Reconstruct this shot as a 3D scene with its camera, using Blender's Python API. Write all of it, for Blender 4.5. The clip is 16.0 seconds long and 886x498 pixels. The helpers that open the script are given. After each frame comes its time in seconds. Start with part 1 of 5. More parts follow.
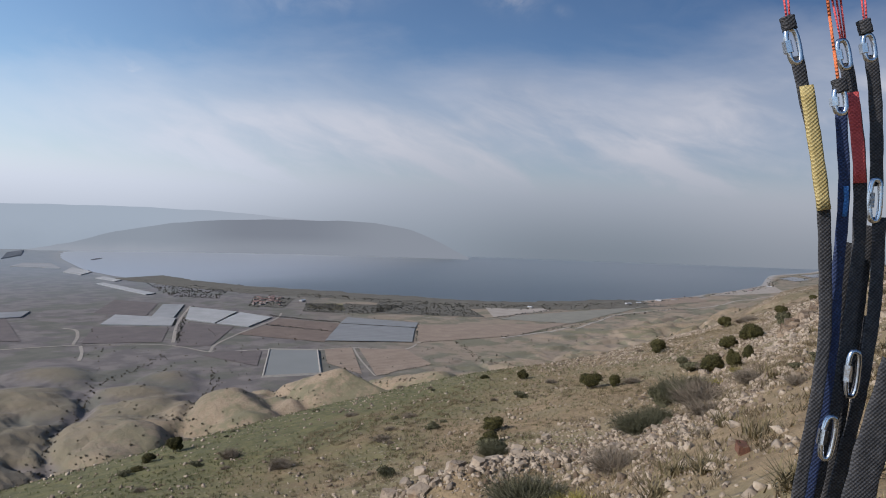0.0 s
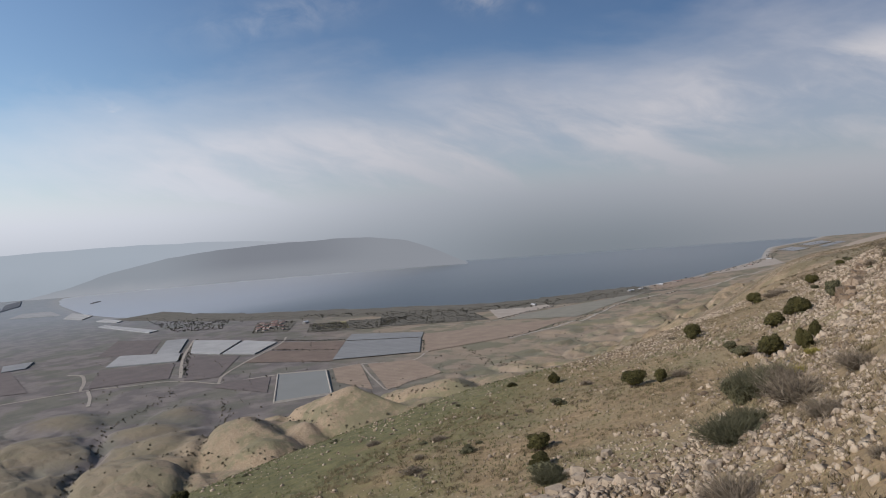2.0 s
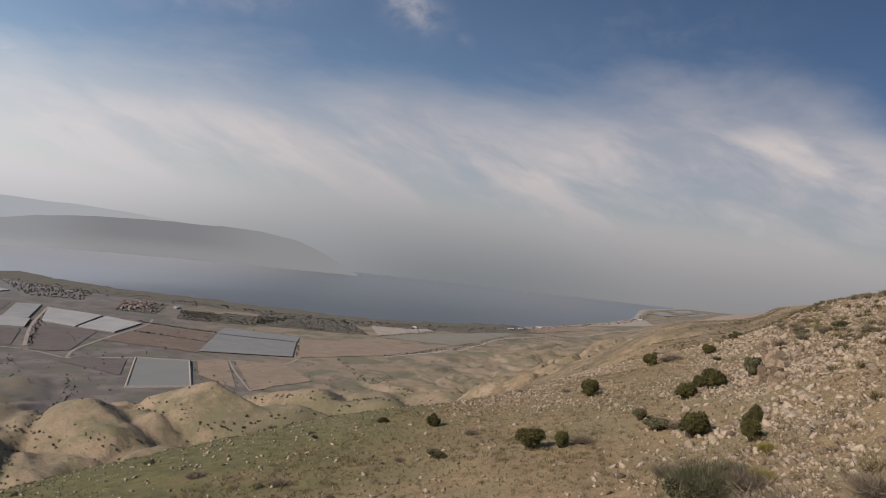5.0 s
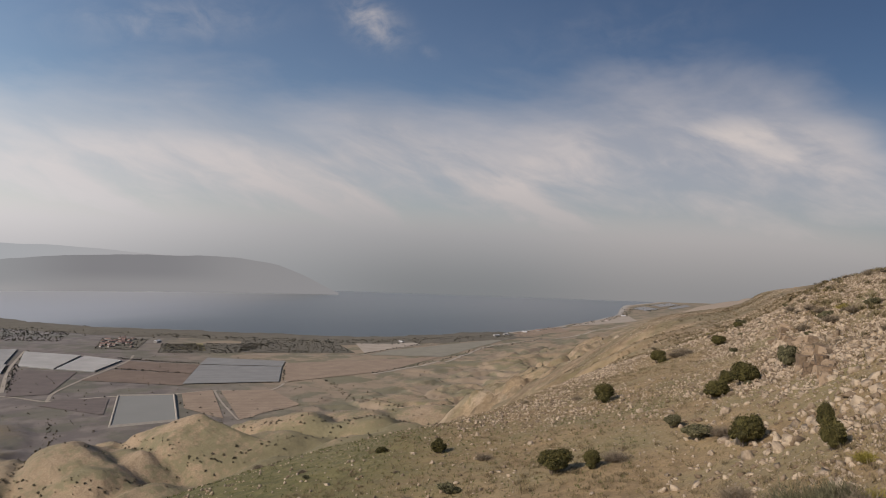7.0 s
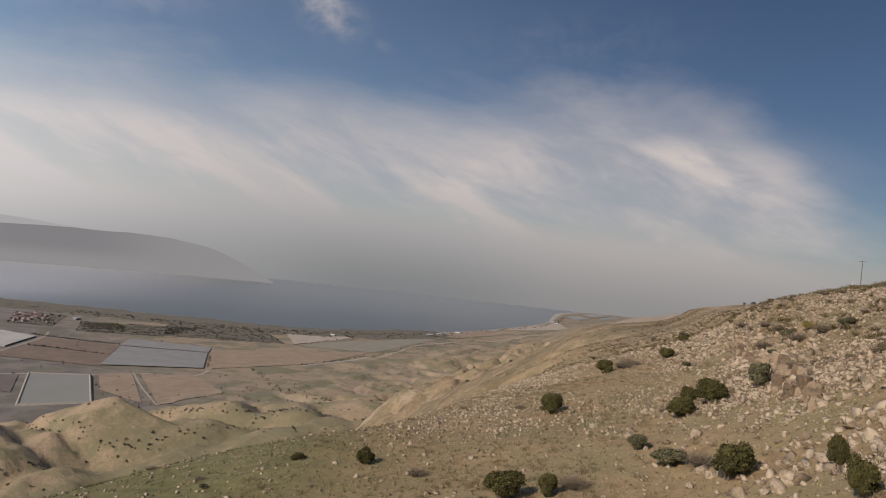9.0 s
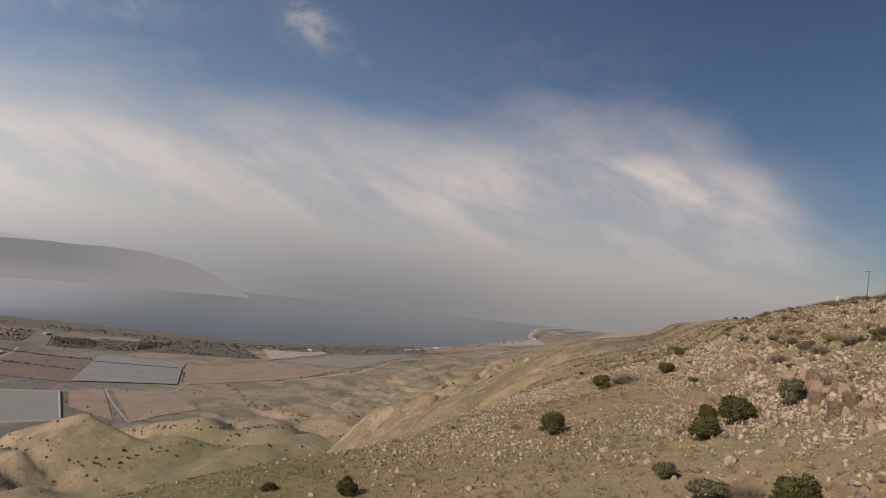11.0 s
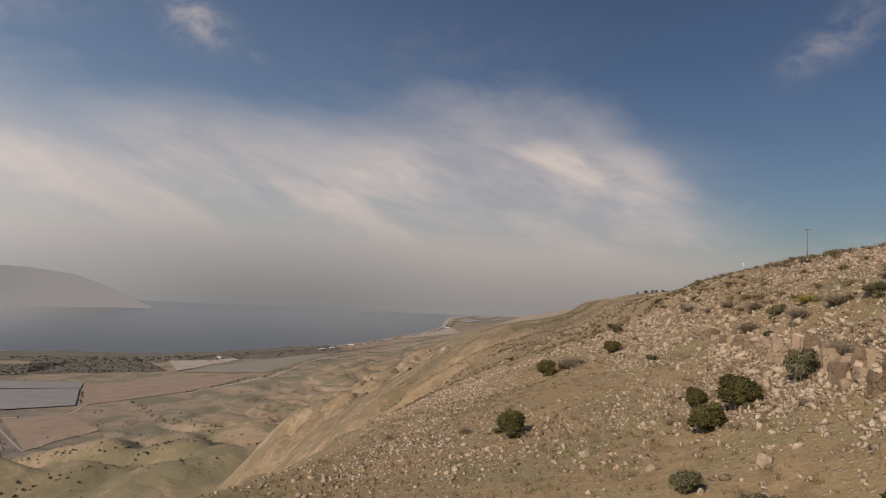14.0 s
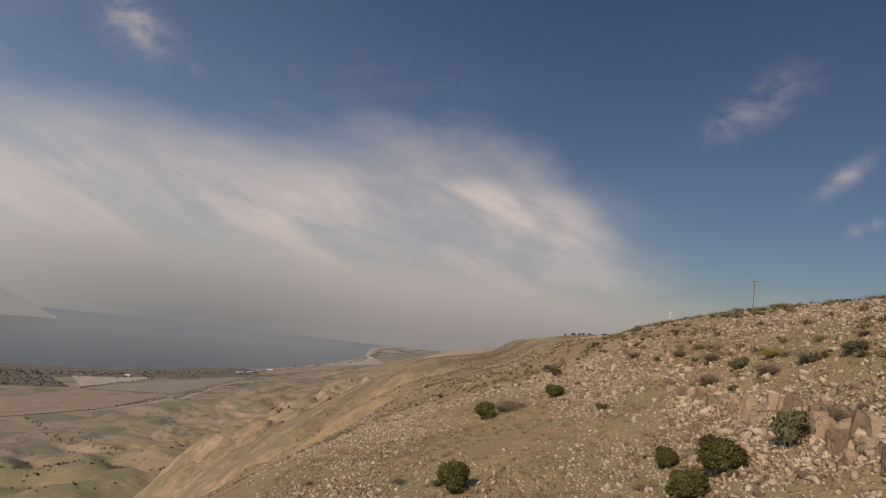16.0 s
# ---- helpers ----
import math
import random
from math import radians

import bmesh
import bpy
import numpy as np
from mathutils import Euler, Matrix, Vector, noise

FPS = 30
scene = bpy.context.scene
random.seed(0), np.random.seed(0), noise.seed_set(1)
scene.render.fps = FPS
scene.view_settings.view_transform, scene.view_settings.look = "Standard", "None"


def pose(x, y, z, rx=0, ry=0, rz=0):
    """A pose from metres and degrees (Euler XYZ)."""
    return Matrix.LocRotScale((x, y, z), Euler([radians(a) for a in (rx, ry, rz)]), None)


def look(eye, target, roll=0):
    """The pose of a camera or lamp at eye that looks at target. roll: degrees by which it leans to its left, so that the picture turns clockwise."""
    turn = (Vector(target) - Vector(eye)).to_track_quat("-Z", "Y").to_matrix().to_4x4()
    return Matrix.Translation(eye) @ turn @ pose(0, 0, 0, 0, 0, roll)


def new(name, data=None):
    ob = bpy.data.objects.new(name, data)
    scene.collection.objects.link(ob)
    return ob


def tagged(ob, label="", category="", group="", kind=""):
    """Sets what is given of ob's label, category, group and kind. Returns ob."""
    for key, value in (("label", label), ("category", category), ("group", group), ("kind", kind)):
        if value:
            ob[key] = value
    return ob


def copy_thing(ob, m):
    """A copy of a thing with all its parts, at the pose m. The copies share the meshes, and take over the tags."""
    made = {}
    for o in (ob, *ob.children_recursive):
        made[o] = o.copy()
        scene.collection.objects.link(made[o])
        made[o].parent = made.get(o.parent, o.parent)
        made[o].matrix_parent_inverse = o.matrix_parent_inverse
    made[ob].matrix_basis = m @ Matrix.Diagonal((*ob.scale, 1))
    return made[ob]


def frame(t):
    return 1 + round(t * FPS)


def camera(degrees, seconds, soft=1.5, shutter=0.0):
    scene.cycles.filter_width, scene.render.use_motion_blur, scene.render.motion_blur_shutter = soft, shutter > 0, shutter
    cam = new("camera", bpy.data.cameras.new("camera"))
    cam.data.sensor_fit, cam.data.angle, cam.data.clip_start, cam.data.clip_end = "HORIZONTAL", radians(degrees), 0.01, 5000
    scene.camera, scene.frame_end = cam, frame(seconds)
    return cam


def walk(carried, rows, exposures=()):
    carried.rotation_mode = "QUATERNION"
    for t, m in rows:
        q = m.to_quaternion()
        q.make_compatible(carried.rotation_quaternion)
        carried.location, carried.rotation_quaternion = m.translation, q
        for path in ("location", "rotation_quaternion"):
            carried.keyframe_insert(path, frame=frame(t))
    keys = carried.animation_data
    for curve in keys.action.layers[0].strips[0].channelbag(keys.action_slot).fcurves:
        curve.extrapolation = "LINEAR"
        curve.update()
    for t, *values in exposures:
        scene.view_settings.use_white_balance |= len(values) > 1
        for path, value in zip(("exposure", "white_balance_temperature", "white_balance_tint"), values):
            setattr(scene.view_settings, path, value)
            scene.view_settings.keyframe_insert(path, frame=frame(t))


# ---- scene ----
cam = camera(66.3, 16.0, soft=1.0)
PATH = [
    (0.0, look((0.28, 0.30, 300.20), (36.05, 35.15, 297.69), 2.14)),
    (0.5, look((0.67, 1.08, 300.11), (35.05, 37.27, 297.36), -4.09)),
    (1.0, look((1.22, 1.88, 300.08), (34.07, 39.47, 297.25), -2.78)),
    (1.5, look((1.82, 3.04, 299.90), (38.87, 36.55, 297.76), -3.90)),
    (2.0, look((2.74, 4.00, 299.72), (38.68, 38.69, 297.70), -3.91)),
    (2.5, look((4.15, 5.13, 299.40), (44.05, 35.26, 298.83), -0.81)),
    (3.0, look((5.08, 6.02, 299.16), (50.04, 27.85, 300.51), 5.66)),
    (3.5, look((5.91, 6.75, 299.06), (47.50, 34.50, 298.56), 6.12)),
    (3.7, look((6.25, 7.03, 299.05), (46.77, 36.32, 298.41), 7.51)),
    (5.8, look((9.83, 10.38, 298.72), (50.93, 38.85, 298.13), 5.58)),
    (6.0, look((10.15, 10.68, 298.69), (50.14, 40.68, 298.00), 3.26)),
    (6.5, look((10.97, 11.43, 298.53), (50.15, 42.49, 298.64), -0.31)),
    (7.0, look((11.85, 12.24, 298.33), (53.60, 39.75, 298.71), 2.02)),
    (7.5, look((12.53, 12.82, 298.34), (51.34, 44.33, 297.59), -1.15)),
    (8.0, look((13.49, 13.49, 298.17), (51.72, 45.69, 296.96), -1.79)),
    (8.5, look((14.85, 14.37, 297.78), (57.06, 41.16, 297.25), 2.16)),
    (9.0, look((16.01, 15.16, 297.54), (60.04, 38.85, 298.10), 6.24)),
    (9.5, look((16.87, 15.81, 297.38), (59.53, 41.88, 297.96), 5.89)),
    (10.0, look((17.63, 16.30, 297.30), (58.60, 44.95, 297.01), 6.12)),
    (10.2, look((17.98, 16.53, 297.23), (61.78, 40.65, 297.99), 7.50)),
    (12.3, look((21.27, 19.17, 296.46), (66.39, 40.61, 298.45), 5.36)),
    (12.5, look((21.62, 19.38, 296.50), (66.66, 41.07, 297.57), 3.37)),
    (13.0, look((22.59, 19.98, 296.48), (67.25, 42.47, 296.98), 1.25)),
    (13.5, look((23.97, 20.73, 296.21), (71.12, 37.20, 298.74), 3.32)),
    (14.0, look((25.14, 21.25, 296.16), (72.40, 37.48, 298.00), 2.63)),
    (14.5, look((26.07, 21.77, 296.14), (73.64, 37.04, 298.27), 3.50)),
    (15.0, look((26.81, 22.16, 296.11), (73.26, 40.51, 298.46), 2.75)),
    (15.5, look((27.78, 22.80, 295.94), (76.24, 34.23, 300.53), 4.85)),
    (16.0, look((28.60, 23.21, 295.94), (77.05, 34.66, 300.50), 6.46)),
]
walk(cam, PATH, [(0.0, 0.10, 6000, 14), (2.0, 0.08, 6300, 14), (3.5, 0.01, 6680, 16), (8.0, 0.03, 7170, 17), (12.5, 0.03, 7490, 18.5), (16.0, -0.03, 7690, 20)])

# ---- light ----
SUN_AZ, SUN_EL = 288.0, 34.0        # degrees clockwise from +y, above the horizon
sun_data = bpy.data.lights.new("sun", "SUN")
sun_data.energy, sun_data.angle, sun_data.color = 3.9, radians(0.6), (1.0, 0.93, 0.84)
sun = new("sun", sun_data)
sun.rotation_euler = Vector((math.sin(radians(SUN_AZ)) * math.cos(radians(SUN_EL)), math.cos(radians(SUN_AZ)) * math.cos(radians(SUN_EL)),
                             math.sin(radians(SUN_EL)))).to_track_quat("Z", "Y").to_euler()
scene.view_settings.exposure = 0.0


class Nodes:
    """Short hand for node trees."""

    def __init__(self, tree):
        self.tree = tree
        tree.nodes.clear()

    def add(self, kind, _out=0, _set=None, **inputs):
        node = self.tree.nodes.new("ShaderNode" + kind)
        for key, value in (_set or {}).items():
            setattr(node, key, value)
        for key, value in inputs.items():
            slot = node.inputs[int(key[1:])] if key[0] == "i" and key[1:].isdigit() else node.inputs[key.replace("_", " ")]
            if isinstance(value, bpy.types.NodeSocket):
                self.tree.links.new(value, slot)
            else:
                slot.default_value = value
        return node.outputs[_out]

    def math(self, op, a, b=0.0, c=0.0):
        return self.add("Math", 0, dict(operation=op), i0=a, i1=b, i2=c)

    def vec(self, op, a, b=(0, 0, 0)):
        return self.add("VectorMath", 1 if op in ("LENGTH", "DOT_PRODUCT", "DISTANCE") else 0, dict(operation=op), i0=a, i1=b)

    def ramp(self, value, a, b, smooth=True):
        return self.add("MapRange", 0, dict(interpolation_type="SMOOTHSTEP" if smooth else "LINEAR"), i0=value, i1=a, i2=b, i3=0.0, i4=1.0)

    def mix(self, fac, a, b):
        node = self.tree.nodes.new("ShaderNodeMix")
        node.data_type = "RGBA"
        for slot, value in ((node.inputs[0], fac), (node.inputs[6], a), (node.inputs[7], b)):
            if isinstance(value, bpy.types.NodeSocket):
                self.tree.links.new(value, slot)
            else:
                slot.default_value = value if isinstance(value, (int, float)) else (*value[:3], 1)
        return node.outputs[2]

    def noise(self, vector, scale, detail=4.0, rough=0.55, distortion=0.0):
        return self.add("TexNoise", 0, None, Vector=vector, Scale=scale, Detail=detail, Roughness=rough, Distortion=distortion)


# ---- world: hazy sky with a bank of streaky cloud ----
world = bpy.data.worlds.new("sky")
scene.world = world
world.use_nodes = True
w = Nodes(world.node_tree)
sky = w.add("TexSky", 0, dict(sky_type="NISHITA", sun_disc=False, sun_elevation=radians(SUN_EL), sun_rotation=radians(SUN_AZ),
                              altitude=100.0, air_density=1.0, dust_density=0.6, ozone_density=1.5))
way = w.add("TexCoord", 0)
xyz = w.tree.nodes.new("ShaderNodeSeparateXYZ")
w.tree.links.new(way, xyz.inputs[0])
elev = w.math("MULTIPLY", w.math("ARCSINE", xyz.outputs[2]), 57.29578)
azim = w.math("MULTIPLY", w.math("ARCTAN2", xyz.outputs[0], xyz.outputs[1]), 57.29578)


def between(value, a, b):
    return w.ramp(value, a, b)


def pair(a, b):
    node = w.tree.nodes.new("ShaderNodeCombineXYZ")
    for slot, value in zip(node.inputs, (a, b, 0.0)):
        if isinstance(value, bpy.types.NodeSocket):
            w.tree.links.new(value, slot)
    return node.outputs[0]


def line(*terms):
    """Sum of (value, factor) pairs; a bare number is a constant."""
    total = 0.0
    for t in terms:
        total = w.math("ADD", w.math("MULTIPLY", t[0], t[1]) if isinstance(t, tuple) else t, total)
    return total


def wisp(a0, e0, slope, long, wide):
    """A soft streak about a direction in the sky, long along its slope."""
    c, s_ = math.cos(math.atan(slope)), math.sin(math.atan(slope))
    da, de = w.math("SUBTRACT", azim, a0), w.math("SUBTRACT", elev, e0)
    p = w.math("DIVIDE", line((da, c), (de, s_)), long)
    q = w.math("DIVIDE", line((de, c), (da, -s_)), wide)
    return w.math("EXPONENT", w.math("MULTIPLY", line((w.math("MULTIPLY", p, p), 1.0), (w.math("MULTIPLY", q, q), 1.0)), -1.0))


big = w.noise(pair(w.math("MULTIPLY", azim, 0.055), w.math("MULTIPLY", elev, 0.16)), 1.0, 5.0, 0.55, 0.3)
streak = w.noise(pair(line((azim, 0.070), (elev, 0.04)), line((elev, 0.165), (azim, 0.034))), 1.0, 6.0, 0.52, 0.55)
fine = w.noise(pair(line((azim, 0.22), (elev, 0.10)), line((elev, 0.48), (azim, 0.10))), 1.0, 6.0, 0.58, 0.6)
fluff = w.noise(pair(line((azim, 0.34), (elev, 0.12)), line((elev, 0.50), (azim, -0.10))), 1.0, 6.0, 0.58, 0.5)
mixed = line((streak, 0.70), (fine, 0.30))
top = line(8.6, (between(azim, 12.0, 36.0), 3.6), (between(azim, 54.0, 70.0), 1.6), (between(azim, 76.0, 86.0), -1.0), (between(azim, 84.0, 98.0), -10.5))
above = line((elev, 1.0), (top, -1.0), (big, 9.0), (mixed, 9.0), -9.0)
cover = w.math("SUBTRACT", 1.0, between(above, -5.5, 3.0))
thick = w.math("MULTIPLY", cover, line(0.52, (between(mixed, 0.34, 0.65), 0.48)))
low = w.math("SUBTRACT", 1.0, between(line((elev, 1.0), (between(azim, 80.0, 104.0), 3.2)), 0.8, 7.5))
thick = w.math("MAXIMUM", thick, low)
heap = w.math("MULTIPLY", wisp(80.5, 9.6, -0.10, 8.0, 2.2), between(line((mixed, 0.7), (big, 0.3)), 0.30, 0.56))
thick = w.math("MAXIMUM", thick, heap)
skirt = w.math("MULTIPLY", wisp(88.0, 5.8, -0.45, 7.5, 2.6), between(line((mixed, 0.6), (big, 0.4)), 0.30, 0.60))
thick = w.math("MAXIMUM", thick, w.math("MULTIPLY", skirt, 0.8))
for a0, e0, slope, long, wide, strength in ((50.0, 18.6, -0.45, 2.6, 1.4, 0.95), (21.0, 9.6, -0.35, 4.0, 1.2, 0.8), (31.0, 10.4, -0.2, 6.0, 1.2, 0.5), (107.2, 13.0, 0.85, 1.9, 0.6, 0.85), (101.0, 18.3, 0.6, 3.5, 1.4, 0.5), (108.6, 9.3, 0.5, 1.0, 0.45, 0.7),
                                            (94.0, 5.4, 0.6, 2.0, 0.8, 0.4), (54.8, 16.6, -0.3, 0.7, 0.4, 0.5), (34.0, 17.0, 0.2, 7.0, 1.5, 0.35), (70.0, 18.0, 0.1, 9.0, 2.0, 0.10)):
    puff = w.math("MULTIPLY", wisp(a0, e0, slope, long, wide), w.math("MULTIPLY", between(fluff, 0.28, 0.86), strength))
    thick = w.math("MAXIMUM", thick, puff)
tint = w.mix(between(azim, 6.0, 38.0), (1.15, 1.24, 1.26), w.mix(between(azim, 8.0, 92.0), (0.85, 0.92, 0.98), (0.275, 0.355, 0.445)))
blue = w.mix(1.0, sky, tint)
w.tree.nodes[-1].blend_type = "MULTIPLY"
white = w.mix(between(mixed, 0.36, 0.64), (4.35, 4.45, 4.7), (5.35, 5.3, 5.4))
white = w.mix(w.math("MULTIPLY", heap, 0.5), white, (5.8, 5.7, 5.65))
haze = w.mix(between(azim, 20.0, 46.0), (4.9, 5.2, 5.55), w.mix(between(azim, 46.0, 58.0), (3.62, 3.88, 4.18), w.mix(between(azim, 58.0, 76.0), (3.50, 3.74, 4.02), (3.95, 4.08, 4.26))))
white = w.mix(low, white, haze)
white = w.mix(w.math("SUBTRACT", 1.0, between(azim, 5.0, 52.0)), white, (6.6, 6.9, 7.3))
murk = w.mix(between(azim, 18.0, 42.0), (4.1, 4.45, 4.85), w.mix(between(azim, 42.0, 56.0), (2.62, 2.94, 3.20), w.mix(between(azim, 60.0, 74.0), (1.96, 2.24, 2.44), (2.45, 2.64, 2.80))))
white = w.mix(w.math("SUBTRACT", 1.0, between(elev, -3.6, 3.6)), white, murk)
col = w.mix(w.math("MINIMUM", thick, 0.96), blue, white)
back = w.add("Background", 0, None, Color=col, Strength=0.1)
w.tree.links.new(back, w.tree.nodes.new("ShaderNodeOutputWorld").inputs[0])


# ---- the lie of the land ----
def knots(value, xs, zs):
    """A smooth curve through a few knots (monotone cubic)."""
    xs, zs = np.asarray(xs, float), np.asarray(zs, float)
    h = np.diff(xs)
    s = np.diff(zs) / h
    m = np.concatenate([[s[0]], np.where(s[1:] * s[:-1] > 0, 2 * s[1:] * s[:-1] / (s[1:] + s[:-1] + 1e-12 * np.sign(s[1:] + s[:-1] + 1e-30)), 0), [s[-1]]])
    v = np.clip(np.asarray(value, float), xs[0], xs[-1])
    i = np.clip(np.searchsorted(xs, v) - 1, 0, len(h) - 1)
    u = (v - xs[i]) / h[i]
    return ((2 * u ** 3 - 3 * u ** 2 + 1) * zs[i] + (u ** 3 - 2 * u ** 2 + u) * h[i] * m[i]
            + (-2 * u ** 3 + 3 * u ** 2) * zs[i + 1] + (u ** 3 - u ** 2) * h[i] * m[i + 1])


def lattice(ix, iy, seed):
    n = (ix * 374761393 + iy * 668265263 + seed * 974634777) & 0xFFFFFFFF
    n = ((n ^ (n >> 13)) * 1274126177) & 0xFFFFFFFF
    return ((n ^ (n >> 16)) & 0xFFFF) / 32767.5 - 1.0


def rough_noise(x, y, size, seed=0, octaves=4, gain=0.5):
    """Value noise in -1..1 with a few octaves."""
    total, amp, norm = 0.0, 1.0, 0.0
    for o in range(octaves):
        px, py = np.asarray(x, float) / size + 17.3 * o, np.asarray(y, float) / size - 9.1 * o
        ix, iy = np.floor(px).astype(np.int64), np.floor(py).astype(np.int64)
        fx, fy = px - ix, py - iy
        fx, fy = fx * fx * fx * (fx * (fx * 6 - 15) + 10), fy * fy * fy * (fy * (fy * 6 - 15) + 10)
        a, b = lattice(ix, iy, seed + o), lattice(ix + 1, iy, seed + o)
        c, d = lattice(ix, iy + 1, seed + o), lattice(ix + 1, iy + 1, seed + o)
        total = total + amp * ((a * (1 - fx) + b * fx) * (1 - fy) + (c * (1 - fx) + d * fx) * fy)
        norm += amp
        amp, size = amp * gain, size / 2
    return total / norm


def spread(points):
    """Places on the plain: paced out from the hill, the far ones lie further off."""
    out = []
    for x, y in points:
        r = math.hypot(x, y)
        k = 1 + 0.045 * min(max((r - 400) / 950, 0), 1) + 3.4e-5 * max(r - 1350, 0)
        out.append((x * k, y * k))
    return out


# the lake's shore, from its far western tip along the near side to the north
COAST = [(1269, 3958), (1100, 3780), (1005, 3450), (962, 3150), (925, 2870), (950, 2640), (1030, 2340), (1130, 2120), (1263, 1916), (1430, 1640),
         (1560, 1450), (1700, 1350), (1881, 1260), (2094, 1174), (2407, 1116), (2860, 1087), (3237, 1106), (3640, 1225), (3900, 1290), (4368, 1230), (5600, 1290)]
SHORE = spread(COAST)


def shore_distance(x, y):
    """Metres from the shore, positive on land."""
    x, y = np.asarray(x, float), np.asarray(y, float)
    best = np.full(x.shape, 1e9)
    inside = np.zeros(x.shape, bool)
    ring = SHORE + [(6650, 9500), (2000, 9500), (1960, 4900)]
    for (ax, ay), (bx, by) in zip(ring, ring[1:] + ring[:1]):
        u = np.clip(((x - ax) * (bx - ax) + (y - ay) * (by - ay)) / ((bx - ax) ** 2 + (by - ay) ** 2), 0, 1)
        best = np.minimum(best, np.hypot(x - ax - u * (bx - ax), y - ay - u * (by - ay)))
        cross = (ay > y) != (by > y)
        inside ^= cross & (x < (bx - ax) * (y - ay) / (by - ay + 1e-9) + ax)
    return np.where(inside, -best, best)


def land(x, y):
    """Height of the ground."""
    x, y = np.asarray(x, float), np.asarray(y, float)
    v = y - 0.17 * x
    hill = knots(v, [-600, -200, -60, -30, -10, -5, 0, 3.2, 5, 7.5, 10, 12, 17, 21, 25, 37, 60, 100, 150, 220, 350, 500, 600, 700, 900, 1300],
                 [330, 318, 306, 303, 300.3, 299.3, 297.8, 295.9, 294.5, 292.95, 291.6, 290.65, 289.2, 288.15, 287.5, 285.1, 277.5, 262, 237, 190, 96, 28, 15, 6, -8, -25])
    hill = hill + knots(x, [-3000, 75, 100, 130, 200, 340, 700, 1500, 2500, 3300, 4200, 6000], [0, 0, -0.7, -2.6, -7, -11, -58, -105, -118, -170, -285, -305]) * np.clip((hill + 10) / 300, 0, 1)
    # the shoulder below the meadow, where the slope breaks away
    edge = knots(x, [-60, 0, 30, 45, 58, 75, 110, 200, 400], [62, 52, 47, 39, 29, 23, 19, 30, 60])
    over = np.logaddexp(0, (v - edge) / 4.0) * 4.0
    hill = hill - np.minimum(0.34 * over, 40) * np.clip((520 - v) / 300, 0, 1) * np.clip((900 - x) / 500, 0, 1)
    shore = shore_distance(x, y)
    valley = np.where(shore > 0, np.minimum(1.0 + 0.007 * shore, 9.0), np.maximum(-0.06 * -shore, -8) + 1.0 * np.exp(shore / 8))
    k = 5.0
    z = np.maximum(hill, valley) + np.log1p(np.exp(-np.abs(hill - valley) / k)) * k * np.clip(shore / 200, 0, 1)
    # bare clay hills at the foot
    foot = np.clip((v - 170) / 150, 0, 1) * np.clip((810 - v) / 200, 0, 1) * np.clip((3200 - x) / 1500, 0, 1)
    gully = 1 - np.abs(rough_noise(x + 0.5 * y, y, 120, 21, 4, 0.5))
    z = z + foot * (9 * rough_noise(x, y, 210, 3, 2, 0.45) - 16 * np.clip(gully - 0.72, 0, 1) / 0.28 + 5)
    rills = np.abs(rough_noise(x + 0.3 * y, y, 90, 31, 4, 0.6))
    z = z - foot * np.clip((x - 560) / 150, 0, 1) * (11 * np.clip(0.24 - rills, 0, 1) / 0.24 - 3)
    for cx, cy, top, steep, turn, blunt in CONES:
        bend = 5 if steep > 0.35 else 10
        dx, dy = x - cx + bend * rough_noise(x, y, 55, 65, 3), y - cy + bend * rough_noise(x, y, 55, 67, 3)
        faces = [g * steep * (dx * math.sin(radians(a + turn)) + dy * math.cos(radians(a + turn))) for a, g in ((225, 0.92), (102, 1.22), (20, 0.95), (300, 0.86))]
        peak = sum(np.exp(np.clip(f, -200, 200) / blunt) for f in faces)
        peak = top - blunt * (np.log(peak) - math.log(4))
        away = np.clip((top - peak) / 14, 0, 1)
        peak = peak + away * (1.6 * rough_noise(x, y, 34, 61, 3, 0.5) - 2.6 * np.clip(0.30 - np.abs(rough_noise(x, y, 26, 63, 2, 0.5)), 0, 1) / 0.30)
        z = np.maximum(z, peak) + np.log1p(np.exp(-np.abs(z - peak) / 1.6)) * 1.6 * np.clip(1.6 - (top - peak) / 60, 0, 1)
    low_hills = np.clip((v - 520) / 150, 0, 1) * np.clip((1350 - v) / 300, 0, 1) * np.clip((560 - x) / 120, 0, 1)
    z = z - low_hills * 3 * np.clip(0.26 - np.abs(rough_noise(x, y, 95, 107, 4, 0.55)), 0, 1) / 0.26
    # washes winding down to the plain
    for path in WASHES:
        best = np.full(x.shape, 1e9)
        wx, wy = x + 14 * rough_noise(x, y, 70, 41, 2), y + 14 * rough_noise(x, y, 70, 43, 2)
        for (ax, ay), (bx, by) in zip(path, path[1:]):
            u = np.clip(((wx - ax) * (bx - ax) + (wy - ay) * (by - ay)) / ((bx - ax) ** 2 + (by - ay) ** 2), 0, 1)
            best = np.minimum(best, np.hypot(wx - ax - u * (bx - ax), wy - ay - u * (by - ay)))
        z = z - 7.5 * np.exp(-(best / 9) ** 2) - 3 * np.exp(-(best / 30) ** 2)
    # lumps, terraces and hollows of the near slope
    near = np.clip((150 - v) / 60, 0, 1) * np.clip((165 - x) / 50, 0, 1)
    z = z + near * (0.30 * rough_noise(x, y, 9, 7, 4, 0.55) + 0.05 * rough_noise(x, y, 1.6, 9, 2, 0.6))
